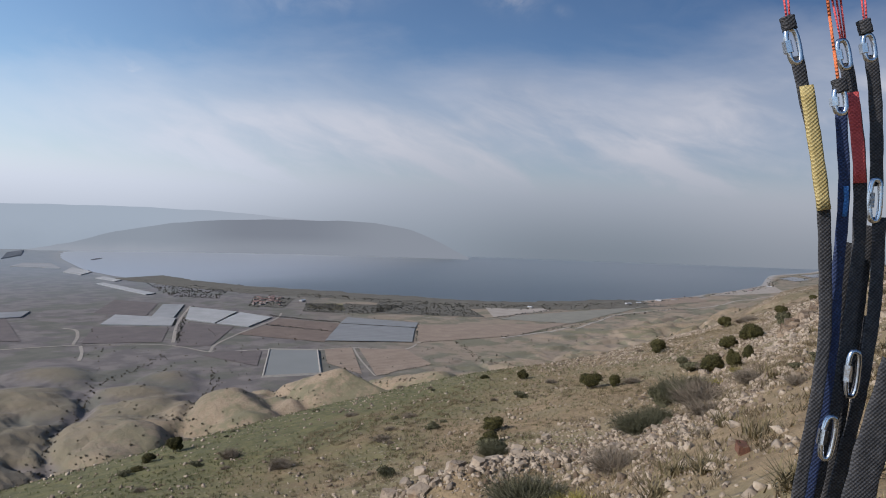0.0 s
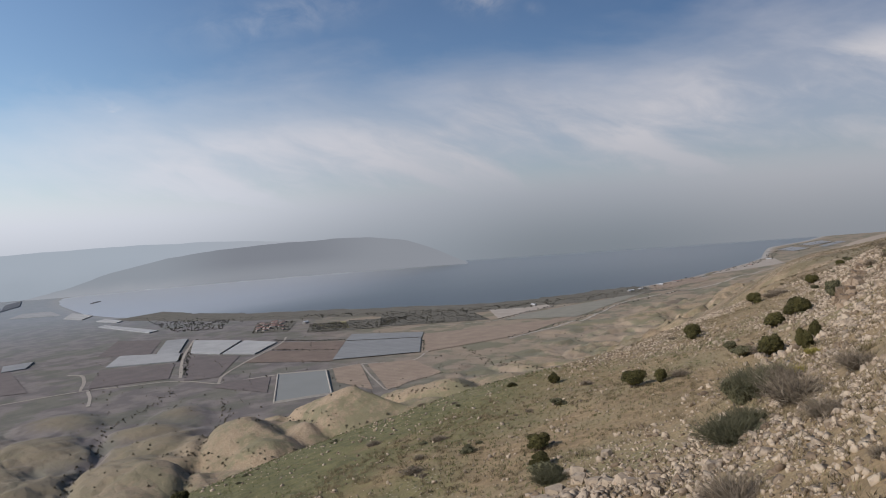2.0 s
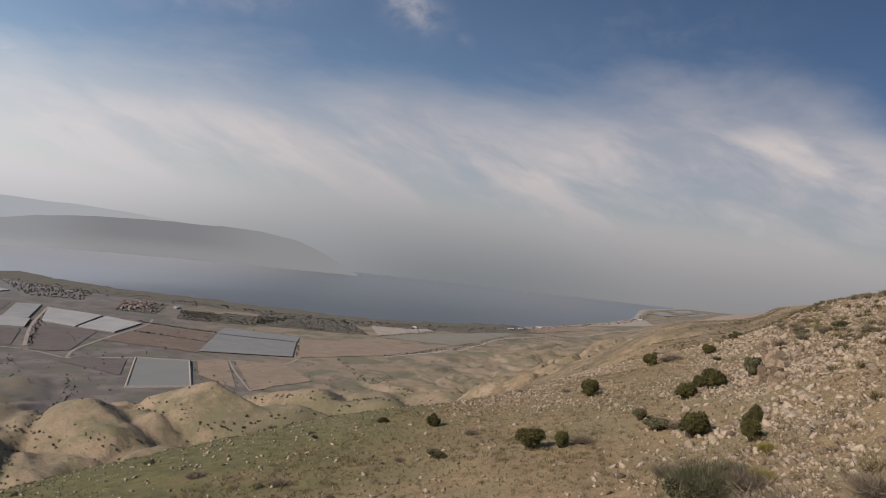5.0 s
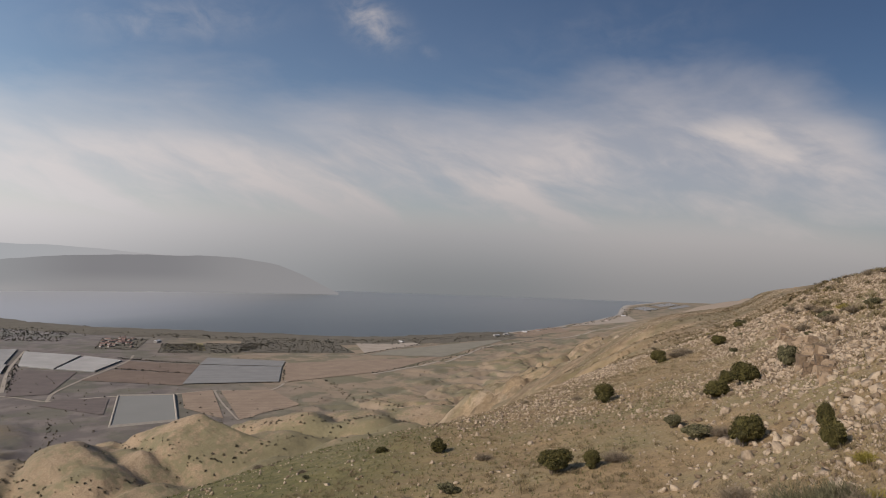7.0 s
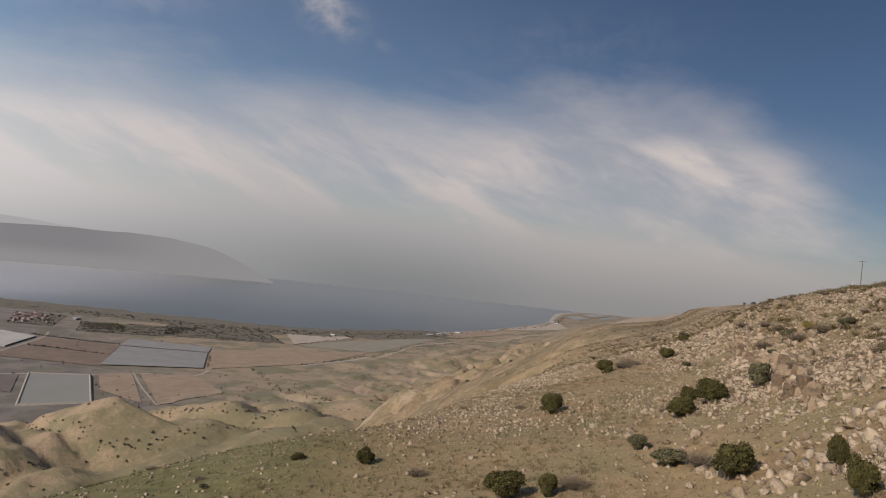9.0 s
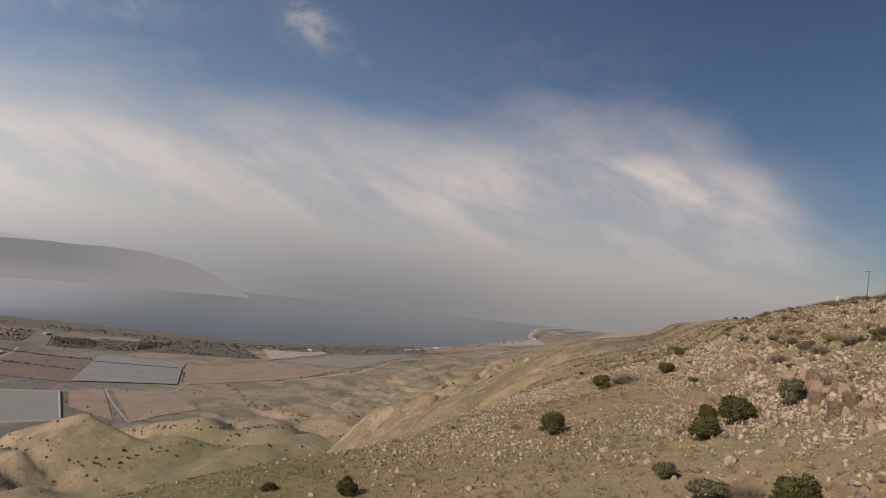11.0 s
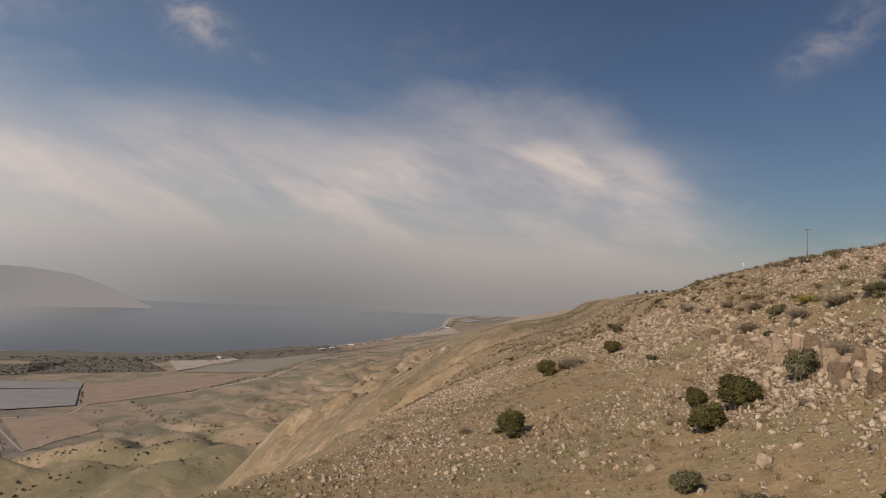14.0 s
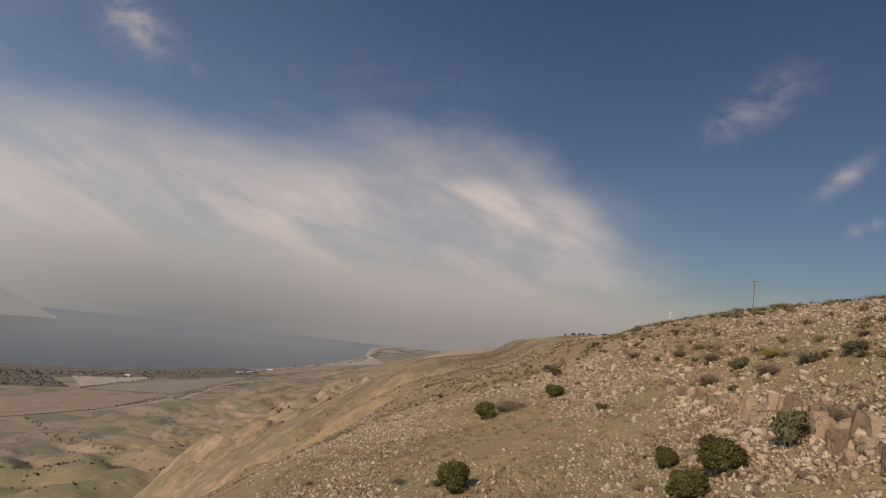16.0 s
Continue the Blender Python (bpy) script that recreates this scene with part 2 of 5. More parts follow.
    z = np.where(shore > 0, np.maximum(z, 0.9 * valley), z)
    z = z + 1.35 * np.exp(-((x - 16.5) / 3.2) ** 2 - ((y - 14.8) / 2.4) ** 2) - 0.45 * np.exp(-((x - 40) / 5.5) ** 2 - ((y - 16.6) / 4) ** 2)
    ridge = np.clip((x - 95) / 60, 0, 1) * np.clip((2500 - x) / 800, 0, 1) * np.clip((250 - v) / 100, 0, 1)
    z = z + ridge * (1.8 * rough_noise(x, y, 55, 51, 3, 0.5))
    # ravines and ribs of rock down the flank of the spur
    flank = np.clip((x - 120) / 80, 0, 1) * np.clip((1500 - x) / 500, 0, 1) * np.clip((v - 22) / 50, 0, 1) * np.clip((330 - v) / 160, 0, 1)
    bad = np.exp(-((v - 185) / 75) ** 2) * np.clip((x - 300) / 160, 0, 1) * np.clip((1250 - x) / 400, 0, 1)
    z = z + bad * (40 + 13 * rough_noise(x, y, 120, 85, 3, 0.5) - 15 * np.clip(0.32 - np.abs(rough_noise(x + 0.4 * y, y, 62, 87, 4, 0.6)), 0, 1) / 0.32
                   + 3 * rough_noise(x, y, 34, 89, 3, 0.55))
    ribs = np.abs(rough_noise(x + 0.25 * y, 0.30 * y, 58, 81, 4, 0.55))
    z = z - flank * (15 * np.clip(0.34 - ribs, 0, 1) / 0.34 + 1.5) + flank * 2.6 * rough_noise(x, y, 17, 83, 3, 0.55)
    return z


# bare clay hills: place, height of the top, steepness, turn of the crest and bluntness
CONES = [(582, 757, 79, 0.50, 0, 1.6), (447, 812, 64, 0.48, 8, 2.0), (430, 742, 50, 0.44, -25, 3.0), (700, 678, 74, 0.40, 20, 3.0), (640, 655, 66, 0.40, -12, 3.0), (790, 640, 66, 0.36, 30, 3.0), (720, 560, 84, 0.36, -10, 4.0), (860, 560, 76, 0.34, 15, 4.0),
         (318, 806, 45, 0.30, 5, 5.0), (262, 735, 38, 0.30, 40, 5.0), (388, 930, 33, 0.30, -10, 4.0), (492, 1110, 18, 0.22, 15, 4.0), (406, 1040, 22, 0.24, -30, 4.0),
         (188, 892, 32, 0.25, 20, 5.0), (262, 1080, 27, 0.22, -15, 5.0), (345, 1240, 19, 0.20, 0, 5.0), (140, 1010, 32, 0.22, 30, 6.0), (120, 790, 38, 0.26, -20, 5.0), (180, 1190, 25, 0.20, 10, 6.0)]
WASHES = [[(165, 690), (214, 765), (238, 860), (308, 968), (366, 1092), (439, 1144), (540, 1240)], [(300, 690), (371, 798), (409, 848), (455, 915), (520, 1000), (560, 1100)],
          [(700, 560), (640, 720), (660, 800), (760, 960)], [(840, 430), (900, 610), (960, 700), (1000, 860), (1090, 1010)],
          [(800, 500), (690, 590), (585, 640), (500, 690), (418, 690), (372, 770), (345, 850)], [(516, 690), (512, 770), (524, 840), (575, 910)], [(330, 560), (290, 660), (235, 745), (190, 800)]]


def steps(lo, hi, a, b, fine, mid, reach):
    """Grid lines from lo to hi, fine between a and b, growing outwards."""
    up, p = [], b
    while p < hi:
        d = p - b
        p += min(fine + 0.018 * d, mid) if d < reach else mid + 0.05 * (d - reach)
        up.append(min(p, hi))
    down, p = [], a
    while p > lo:
        d = a - p
        p -= fine + 0.05 * d
        down.append(max(p, lo))
    return np.array(down[::-1] + list(np.arange(a, b + 1e-6, fine)) + up)


def sheet(name, xs, ys, height, material):
    gx, gy = np.meshgrid(xs, ys)
    gz = height(gx, gy)
    nx, ny = len(xs), len(ys)
    me = bpy.data.meshes.new(name)
    me.vertices.add(nx * ny)
    me.vertices.foreach_set("co", np.stack([gx, gy, gz], -1).astype(np.float32).ravel())
    i = (np.arange(ny - 1)[:, None] * nx + np.arange(nx - 1)[None, :]).ravel()
    quads = np.stack([i, i + 1, i + nx + 1, i + nx], 1).astype(np.int32)
    me.loops.add(quads.size)
    me.loops.foreach_set("vertex_index", quads.ravel())
    me.polygons.add(len(quads))
    me.polygons.foreach_set("loop_start", np.arange(0, quads.size, 4, dtype=np.int32))
    me.update(calc_edges=True)
    me.polygons.foreach_set("use_smooth", np.ones(len(quads), bool))
    me.materials.append(material)
    return new(name, me)


def surface(name):
    m = bpy.data.materials.new(name)
    m.use_nodes = True
    n = Nodes(m.node_tree)
    return m, n


def finish(n, color, rough=0.9, height=None, bump=0.5, dist=0.1, **more):
    extra = {k: v for k, v in more.items()}
    if height is not None:
        extra["Normal"] = n.add("Bump", 0, None, Height=height, Strength=bump, Distance=dist)
    shader = n.add("BsdfPrincipled", 0, None, Base_Color=color, Roughness=rough, **extra)
    n.tree.links.new(shader, n.tree.nodes.new("ShaderNodeOutputMaterial").inputs[0])


def split(n, vector):
    node = n.tree.nodes.new("ShaderNodeSeparateXYZ")
    n.tree.links.new(vector, node.inputs[0])
    return node.outputs


def total(n, *terms):
    out = 0.0
    for t in terms:
        out = n.math("ADD", n.math("MULTIPLY", t[0], t[1]) if isinstance(t, tuple) else t, out)
    return out


def ground_material():
    m, n = surface("stony hillside, clay hills and plain")
    p = n.add("NewGeometry", 0)
    x, y, z = split(n, p)
    v = total(n, (y, 1.0), (x, -0.17))
    huge = n.noise(p, 0.0035, 4.0, 0.55)
    wide = n.noise(p, 0.022, 4.0, 0.55)
    mid = n.noise(p, 0.16, 5.0, 0.6)
    small = n.noise(p, 1.3, 5.0, 0.62)
    grain = n.noise(p, 7.0, 4.0, 0.65)
    # near slope: dry earth, thin grass, pale grit
    gritty = n.noise(p, 24.0, 3.0, 0.7)
    earth = n.mix(n.ramp(total(n, (small, 0.45), (grain, 0.3), (gritty, 0.25)), 0.38, 0.62), (0.168, 0.116, 0.057), (0.310, 0.219, 0.115))
    straw = n.mix(grain, (0.205, 0.165, 0.084), (0.290, 0.232, 0.128))
    color = n.mix(n.math("MULTIPLY", n.ramp(mid, 0.42, 0.66), 0.65), earth, straw)
    grass = n.mix(n.ramp(small, 0.3, 0.7), (0.072, 0.072, 0.021), (0.145, 0.130, 0.046))
    meadow = n.math("MULTIPLY", n.ramp(v, 16.0, 34.0), n.math("SUBTRACT", 1.0, n.ramp(total(n, (x, 1.0), (mid, 30.0)), 48.0, 78.0)))
    patch = n.ramp(total(n, (mid, 0.55), (small, 0.25), (wide, 0.20), (meadow, 0.20)), 0.46, 0.64)
    upper = n.math("SUBTRACT", 1.0, n.ramp(v, -6.0, 4.0))
    patch = n.math("MULTIPLY", patch, total(n, 0.66, (meadow, 0.32), (upper, 0.30)))
    color = n.mix(patch, color, grass)
    cells = n.add("TexVoronoi", 0, None, Vector=n.vec("ADD", p, n.vec("SCALE", p)), Scale=3.2, Randomness=1.0)
    stony = n.math("MULTIPLY", n.ramp(total(n, (mid, 0.6), (wide, 0.4)), 0.40, 0.62), n.math("SUBTRACT", 1.0, n.math("MULTIPLY", meadow, 0.75)))
    chips = n.math("MULTIPLY", n.math("SUBTRACT", 1.0, n.ramp(cells, 0.16, 0.34)), stony)
    grit = n.mix(grain, (0.27, 0.215, 0.15), (0.45, 0.38, 0.29))
    color = n.mix(n.math("MULTIPLY", chips, 0.85), color, grit)
    dots = n.add("TexVoronoi", 0, None, Vector=p, Scale=1.7, Randomness=1.0)
    tufty = n.math("MULTIPLY", n.math("SUBTRACT", 1.0, n.ramp(dots, 0.10, 0.24)), n.ramp(total(n, (mid, 0.5), (small, 0.5)), 0.44, 0.60))
    color = n.mix(n.math("MULTIPLY", tufty, 0.75), color, n.mix(grain, (0.045, 0.040, 0.020), (0.105, 0.090, 0.045)))
    bits = n.add("TexVoronoi", 0, None, Vector=p, Scale=4.6, Randomness=1.0)
    weeds = n.math("MULTIPLY", n.math("SUBTRACT", 1.0, n.ramp(bits, 0.12, 0.36)), n.ramp(total(n, (small, 0.6), (mid, 0.4)), 0.40, 0.62))
    color = n.mix(n.math("MULTIPLY", weeds, 0.45), color, n.mix(grain, (0.060, 0.048, 0.026), (0.130, 0.100, 0.058)))
    # clay hills
    clay = n.mix(n.ramp(total(n, (mid, 0.5), (n.noise(p, 0.6, 4.0, 0.6), 0.5)), 0.34, 0.66), (0.215, 0.157, 0.096), (0.325, 0.246, 0.160))
    moss = n.mix(mid, (0.100, 0.098, 0.048), (0.158, 0.144, 0.078))
    lower = n.math("MULTIPLY", n.math("SUBTRACT", 1.0, n.ramp(total(n, (v, 1.0), (wide, 90.0)), 590.0, 690.0)), n.math("SUBTRACT", 1.0, n.ramp(x, 620.0, 800.0)))
    clay = n.mix(n.math("MULTIPLY", n.ramp(total(n, (wide, 0.6), (mid, 0.4), (lower, 0.10)), 0.45, 0.58), 0.80), clay, moss)
    # olive western hills, darkened in the colour to stand for cloud shade
    clay = n.mix(n.math("MULTIPLY", n.ramp(total(n, (y, 1.0), (x, -0.7), (mid, 60.0)), 460.0, 720.0), 0.75), clay, n.mix(wide, (0.128, 0.108, 0.066), (0.200, 0.162, 0.102)))
    away = n.ramp(v, 110.0, 260.0)
    color = n.mix(away, color, clay)
    # ridge running on
    far_ridge = n.math("MULTIPLY", n.ramp(x, 100.0, 260.0), n.math("SUBTRACT", 1.0, n.ramp(v, 150.0, 320.0)))
    tan = n.mix(n.ramp(total(n, (n.noise(p, 0.3, 6.0, 0.7), 0.45), (n.noise(p, 0.055, 6.0, 0.65), 0.55)), 0.38, 0.62), (0.145, 0.102, 0.056), (0.290, 0.214, 0.132))
    scar = n.math("MULTIPLY", n.ramp(n.noise(n.vec("MULTIPLY", p, (1.0, 2.4, 1.0)), 0.02, 6.0, 0.65), 0.54, 0.62), n.math("MULTIPLY", n.ramp(v, 55.0, 110.0), n.ramp(x, 380.0, 520.0)))
    tan = n.mix(n.math("MULTIPLY", scar, 0.75), tan, (0.48, 0.385, 0.285))
    tan = n.mix(n.math("MULTIPLY", n.ramp(total(n, (wide, 0.6), (mid, 0.4)), 0.46, 0.56), 0.6), tan, n.mix(mid, (0.105, 0.095, 0.045), (0.165, 0.140, 0.075)))
    # haze put into the ridge's colour: paler the further it runs on
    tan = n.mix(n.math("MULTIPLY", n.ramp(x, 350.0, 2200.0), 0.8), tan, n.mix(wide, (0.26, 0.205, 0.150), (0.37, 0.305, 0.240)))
    color = n.mix(far_ridge, color, tan)
    # the plain
    dull = n.mix(n.ramp(wide, 0.40, 0.60), (0.122, 0.104, 0.092), (0.176, 0.150, 0.128))
    green = n.mix(mid, (0.075, 0.082, 0.052), (0.115, 0.112, 0.070))
    dull = n.mix(n.math("MULTIPLY", n.ramp(n.noise(p, 0.009, 5.0, 0.6), 0.46, 0.58), 0.55), dull, green)
    dull = n.mix(n.math("MULTIPLY", n.ramp(total(n, (x, 1.0), (y, -0.5)), 180.0, 620.0), 0.85), dull, n.mix(n.math("MULTIPLY", n.ramp(n.noise(p, 0.012, 5.0, 0.6), 0.47, 0.56), 0.8), n.mix(wide, (0.215, 0.162, 0.104), (0.305, 0.236, 0.160)), n.mix(mid, (0.105, 0.105, 0.058), (0.158, 0.150, 0.088))))
    # haze put into the far plain's colour as a bluish grey
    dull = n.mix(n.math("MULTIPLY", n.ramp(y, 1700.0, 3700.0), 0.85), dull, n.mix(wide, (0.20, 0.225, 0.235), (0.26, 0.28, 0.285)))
    plain_mask = n.math("SUBTRACT", 1.0, n.ramp(total(n, (z, 1.0), (mid, 6.0)), 14.0, 24.0))
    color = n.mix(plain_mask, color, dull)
    beach = n.math("SUBTRACT", 1.0, n.ramp(z, 1.0, 1.5))
    color = n.mix(n.math("MULTIPLY", beach, n.math("ADD", 0.3, n.math("MULTIPLY", n.ramp(x, 1400.0, 2000.0), 0.6))), color, (0.34, 0.31, 0.27))
    furrow = n.math("ABSOLUTE", n.math("SUBTRACT", n.noise(n.vec("MULTIPLY", p, (1.0, 0.55, 1.0)), 0.05, 6.0, 0.6), 0.5))
    furrow = n.math("MULTIPLY", furrow, n.math("MULTIPLY", away, n.math("SUBTRACT", 1.0, plain_mask)))
    relief = total(n, (small, 0.6), (grain, 0.25), (chips, 0.35), (furrow, 18.0), (n.math("MULTIPLY", n.noise(p, 0.11, 5.0, 0.62), far_ridge), 11.0))
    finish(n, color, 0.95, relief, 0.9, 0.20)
    for node in n.tree.nodes:
        if node.bl_idname == "ShaderNodeVectorMath" and node.operation == "SCALE":
            node.inputs[3].default_value = 0.07
    return m


def water_material():
    m, n = surface("calm lake water")
    p = n.add("NewGeometry", 0)
    x, y, z = split(n, p)
    calm = n.noise(p, 0.0016, 3.0, 0.5)
    bands = n.noise(n.vec("MULTIPLY", p, (1.0, 3.0, 1.0)), 0.0011, 4.0, 0.55)
    # haze put into the colour, west and far out; near bay stays dark
    west_haze = n.math("MULTIPLY", n.ramp(total(n, (y, 1.0), (bands, 500.0)), 1900.0, 3300.0), n.math("SUBTRACT", 1.0, n.ramp(total(n, (x, 1.0), (y, -1.0)), -1500.0, 300.0)))
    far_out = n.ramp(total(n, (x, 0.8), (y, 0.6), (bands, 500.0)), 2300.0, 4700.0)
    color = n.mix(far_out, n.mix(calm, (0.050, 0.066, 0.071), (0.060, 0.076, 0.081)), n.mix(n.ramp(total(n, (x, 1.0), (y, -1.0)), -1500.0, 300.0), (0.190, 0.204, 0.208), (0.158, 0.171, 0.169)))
    color = n.mix(west_haze, color, (0.350, 0.365, 0.378))
    finish(n, color, 0.30, IOR=1.33, Specular_IOR_Level=total(n, 0.42, (west_haze, -0.2)))
    return m


GX, GY = steps(-2500, 6600, -15, 125, 0.6, 5.5, 1500), steps(-900, 5300, -15, 70, 0.6, 6.0, 1500)
GZ = land(*np.meshgrid(GX, GY))
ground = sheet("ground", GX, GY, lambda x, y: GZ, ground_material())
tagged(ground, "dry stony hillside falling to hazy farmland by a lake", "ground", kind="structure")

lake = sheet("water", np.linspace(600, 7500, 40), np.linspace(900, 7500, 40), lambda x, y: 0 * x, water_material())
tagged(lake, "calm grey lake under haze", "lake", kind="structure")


def on_ground(x, y):
    """Height of the ground's mesh."""
    x, y = np.asarray(x, float), np.asarray(y, float)
    i = np.clip(np.searchsorted(GX, x) - 1, 0, len(GX) - 2)
    j = np.clip(np.searchsorted(GY, y) - 1, 0, len(GY) - 2)
    u, t = (x - GX[i]) / (GX[i + 1] - GX[i]), (y - GY[j]) / (GY[j + 1] - GY[j])
    return (GZ[j, i] * (1 - u) + GZ[j, i + 1] * u) * (1 - t) + (GZ[j + 1, i] * (1 - u) + GZ[j + 1, i + 1] * u) * t


# ---- far shore: glowing hills with haze painted into their colour ----
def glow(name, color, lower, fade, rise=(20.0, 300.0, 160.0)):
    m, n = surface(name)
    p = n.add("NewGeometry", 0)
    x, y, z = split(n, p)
    # haze painted as emitted colour, by height and then by azimuth
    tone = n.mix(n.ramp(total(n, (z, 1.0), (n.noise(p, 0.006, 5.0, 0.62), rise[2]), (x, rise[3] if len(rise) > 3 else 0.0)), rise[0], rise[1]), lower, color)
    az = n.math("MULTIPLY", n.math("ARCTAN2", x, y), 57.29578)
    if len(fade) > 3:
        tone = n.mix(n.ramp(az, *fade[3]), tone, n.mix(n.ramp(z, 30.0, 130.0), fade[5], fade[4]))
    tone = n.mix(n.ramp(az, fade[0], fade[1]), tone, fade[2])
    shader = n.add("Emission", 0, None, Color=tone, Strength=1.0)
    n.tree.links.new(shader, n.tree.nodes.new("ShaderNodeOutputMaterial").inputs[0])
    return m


def far_range(name, label, start, end, distance, heights, depth, color, lower, seed, fade, rise=(20.0, 300.0, 160.0)):
    """A range of hills on an arc, rising from the water's level to its crest and falling away behind."""
    at = np.radians(np.linspace(start, end, 160))
    crest = np.interp(np.degrees(at), *zip(*heights)) + 7 * rough_noise(np.degrees(at), 0 * at, 2.5, seed, 4)
    verts, faces = [], []
    for row, (up, back_off) in enumerate(((-0.05, -160), (0.25, -110), (0.62, -60), (0.9, -22), (1.0, 0), (0.8, depth * 0.5), (0.3, depth))):
        wobble = 26 * rough_noise(np.degrees(at), np.full(at.shape, row * 1.7), 1.4, seed + 5, 3)
        r = np.interp(np.degrees(at), *zip(*distance)) + back_off + wobble
        verts += [(float(a), float(b), float(c)) for a, b, c in zip(r * np.sin(at), r * np.cos(at), crest * up)]
    k = len(at)
    faces = [(r * k + i, r * k + i + 1, (r + 1) * k + i + 1, (r + 1) * k + i) for r in range(6) for i in range(k - 1)]
    me = bpy.data.meshes.new(name)
    me.from_pydata(verts, [], faces)
    me.polygons.foreach_set("use_smooth", np.ones(len(faces), bool))
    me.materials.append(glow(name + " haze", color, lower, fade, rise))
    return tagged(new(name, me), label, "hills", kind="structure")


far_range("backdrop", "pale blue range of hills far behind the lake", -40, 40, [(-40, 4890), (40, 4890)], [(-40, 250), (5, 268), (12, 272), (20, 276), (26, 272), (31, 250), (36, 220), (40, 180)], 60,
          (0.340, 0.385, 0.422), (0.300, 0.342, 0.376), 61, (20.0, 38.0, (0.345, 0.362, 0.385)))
# headland: foot painted as haze over water, far end faded into the sky
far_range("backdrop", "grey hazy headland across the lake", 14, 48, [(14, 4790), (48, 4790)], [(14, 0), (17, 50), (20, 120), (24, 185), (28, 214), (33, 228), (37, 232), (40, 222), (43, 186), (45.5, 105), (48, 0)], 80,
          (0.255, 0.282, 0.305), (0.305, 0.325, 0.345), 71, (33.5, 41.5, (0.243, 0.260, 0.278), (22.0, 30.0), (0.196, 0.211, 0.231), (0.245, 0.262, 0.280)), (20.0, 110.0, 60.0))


# ---- helpers for things ----
def height(x, y):
    return float(on_ground(x, y))


def mesh_object(name, verts, faces, material, parent=None, label="", smooth=False):
    me = bpy.data.meshes.new(name)
    me.from_pydata([tuple(map(float, p)) for p in verts], [], faces)
    if smooth:
        me.polygons.foreach_set("use_smooth", np.ones(len(me.polygons), bool))
    me.materials.append(material)
    ob = new(name, me)
    ob.parent = parent
    if label:
        ob["label"] = label
    return ob


def part(name, bm, material, parent=None, label="", smooth=False):
    me = bpy.data.meshes.new(name)
    bm.to_mesh(me)
    bm.free()
    if smooth:
        me.polygons.foreach_set("use_smooth", np.ones(len(me.polygons), bool))
    me.materials.append(material)
    ob = new(name, me)
    ob.parent = parent
    if label:
        ob["label"] = label
    return ob


def thing(name, label, category, at=(0, 0, 0), group="", kind=""):
    ob = new(name)
    ob.location = at
    ob.empty_display_size = 0.1
    return tagged(ob, label, category, group, kind)


def box(bm, size, at=(0, 0, 0), turn=0.0, bevel=0.0):
    m = Matrix.Translation(at) @ Matrix.Rotation(turn, 4, "Z") @ Matrix.Diagonal((*size, 1))
    made = bmesh.ops.create_cube(bm, size=1.0, matrix=m)["verts"]
    if bevel:
        edges = {e for vert in made for e in vert.link_edges}
        bmesh.ops.bevel(bm, geom=list(edges), offset=bevel, segments=2, affect="EDGES")


def rod(bm, a, b, r1, r2=None, sides=8):
    a, b = Vector(a), Vector(b)
    r2 = r1 if r2 is None else r2
    m = Matrix.Translation((a + b) / 2) @ (b - a).to_track_quat("Z", "Y").to_matrix().to_4x4()
    bmesh.ops.create_cone(bm, cap_ends=True, segments=sides, radius1=r1, radius2=r2, depth=(b - a).length, matrix=m)


rng = np.random.default_rng(11)


# ---- materials of things ----
def leaf_material(name, dark, light, rough=0.75):
    m, n = surface(name)
    p = n.add("NewGeometry", 0)
    island = n.add("NewGeometry", 8)
    own = n.add("ObjectInfo", 5)
    tone = total(n, (island, 0.55), (n.noise(p, 3.0, 2.0), 0.35), (own, 0.2))
    finish(n, n.mix(n.ramp(tone, 0.15, 0.95), dark, light), rough, Specular_IOR_Level=0.2)
    return m


def stone_material(name="weathered limestone", shade=(0.130, 0.090, 0.055), light=(0.390, 0.312, 0.222), split_=0.5):
    m, n = surface(name)
    p = n.add("NewGeometry", 0)
    island = n.add("NewGeometry", 8)
    own = n.add("ObjectInfo", 5)
    a, b = n.noise(p, 6.0, 5.0, 0.65), n.noise(p, 1.1, 4.0, 0.6)
    tone = total(n, (a, 0.45), (b, 0.20), (island, 0.50), (own, 0.10))
    color = n.mix(n.ramp(tone, 0.30, 0.80), shade, light)
    color = n.mix(n.math("MULTIPLY", n.ramp(b, 0.54, 0.70), 0.55), color, (0.125, 0.102, 0.078))
    color = n.mix(n.math("MULTIPLY", n.ramp(n.noise(p, 2.3, 3.0), 0.62, 0.74), 0.4), color, (0.34, 0.20, 0.10))
    warped = n.vec("ADD", p, n.add("TexNoise", 1, None, Vector=p, Scale=2.5, Detail=2.0))
    crack = n.add("TexVoronoi", 0, dict(feature="DISTANCE_TO_EDGE"), Vector=warped, Scale=2.6)
    cleft = n.math("SUBTRACT", 1.0, n.ramp(crack, 0.0, 0.09))
    broken = n.ramp(n.noise(p, 1.7, 3.0, 0.6), 0.52, 0.66)
    cleft = n.math("MULTIPLY", cleft, broken)
    color = n.mix(n.math("MULTIPLY", cleft, split_), color, (0.060, 0.046, 0.032))
    finish(n, color, 0.92, total(n, (a, 1.0), (cleft, -0.9)), 0.8, 0.06)
    return m


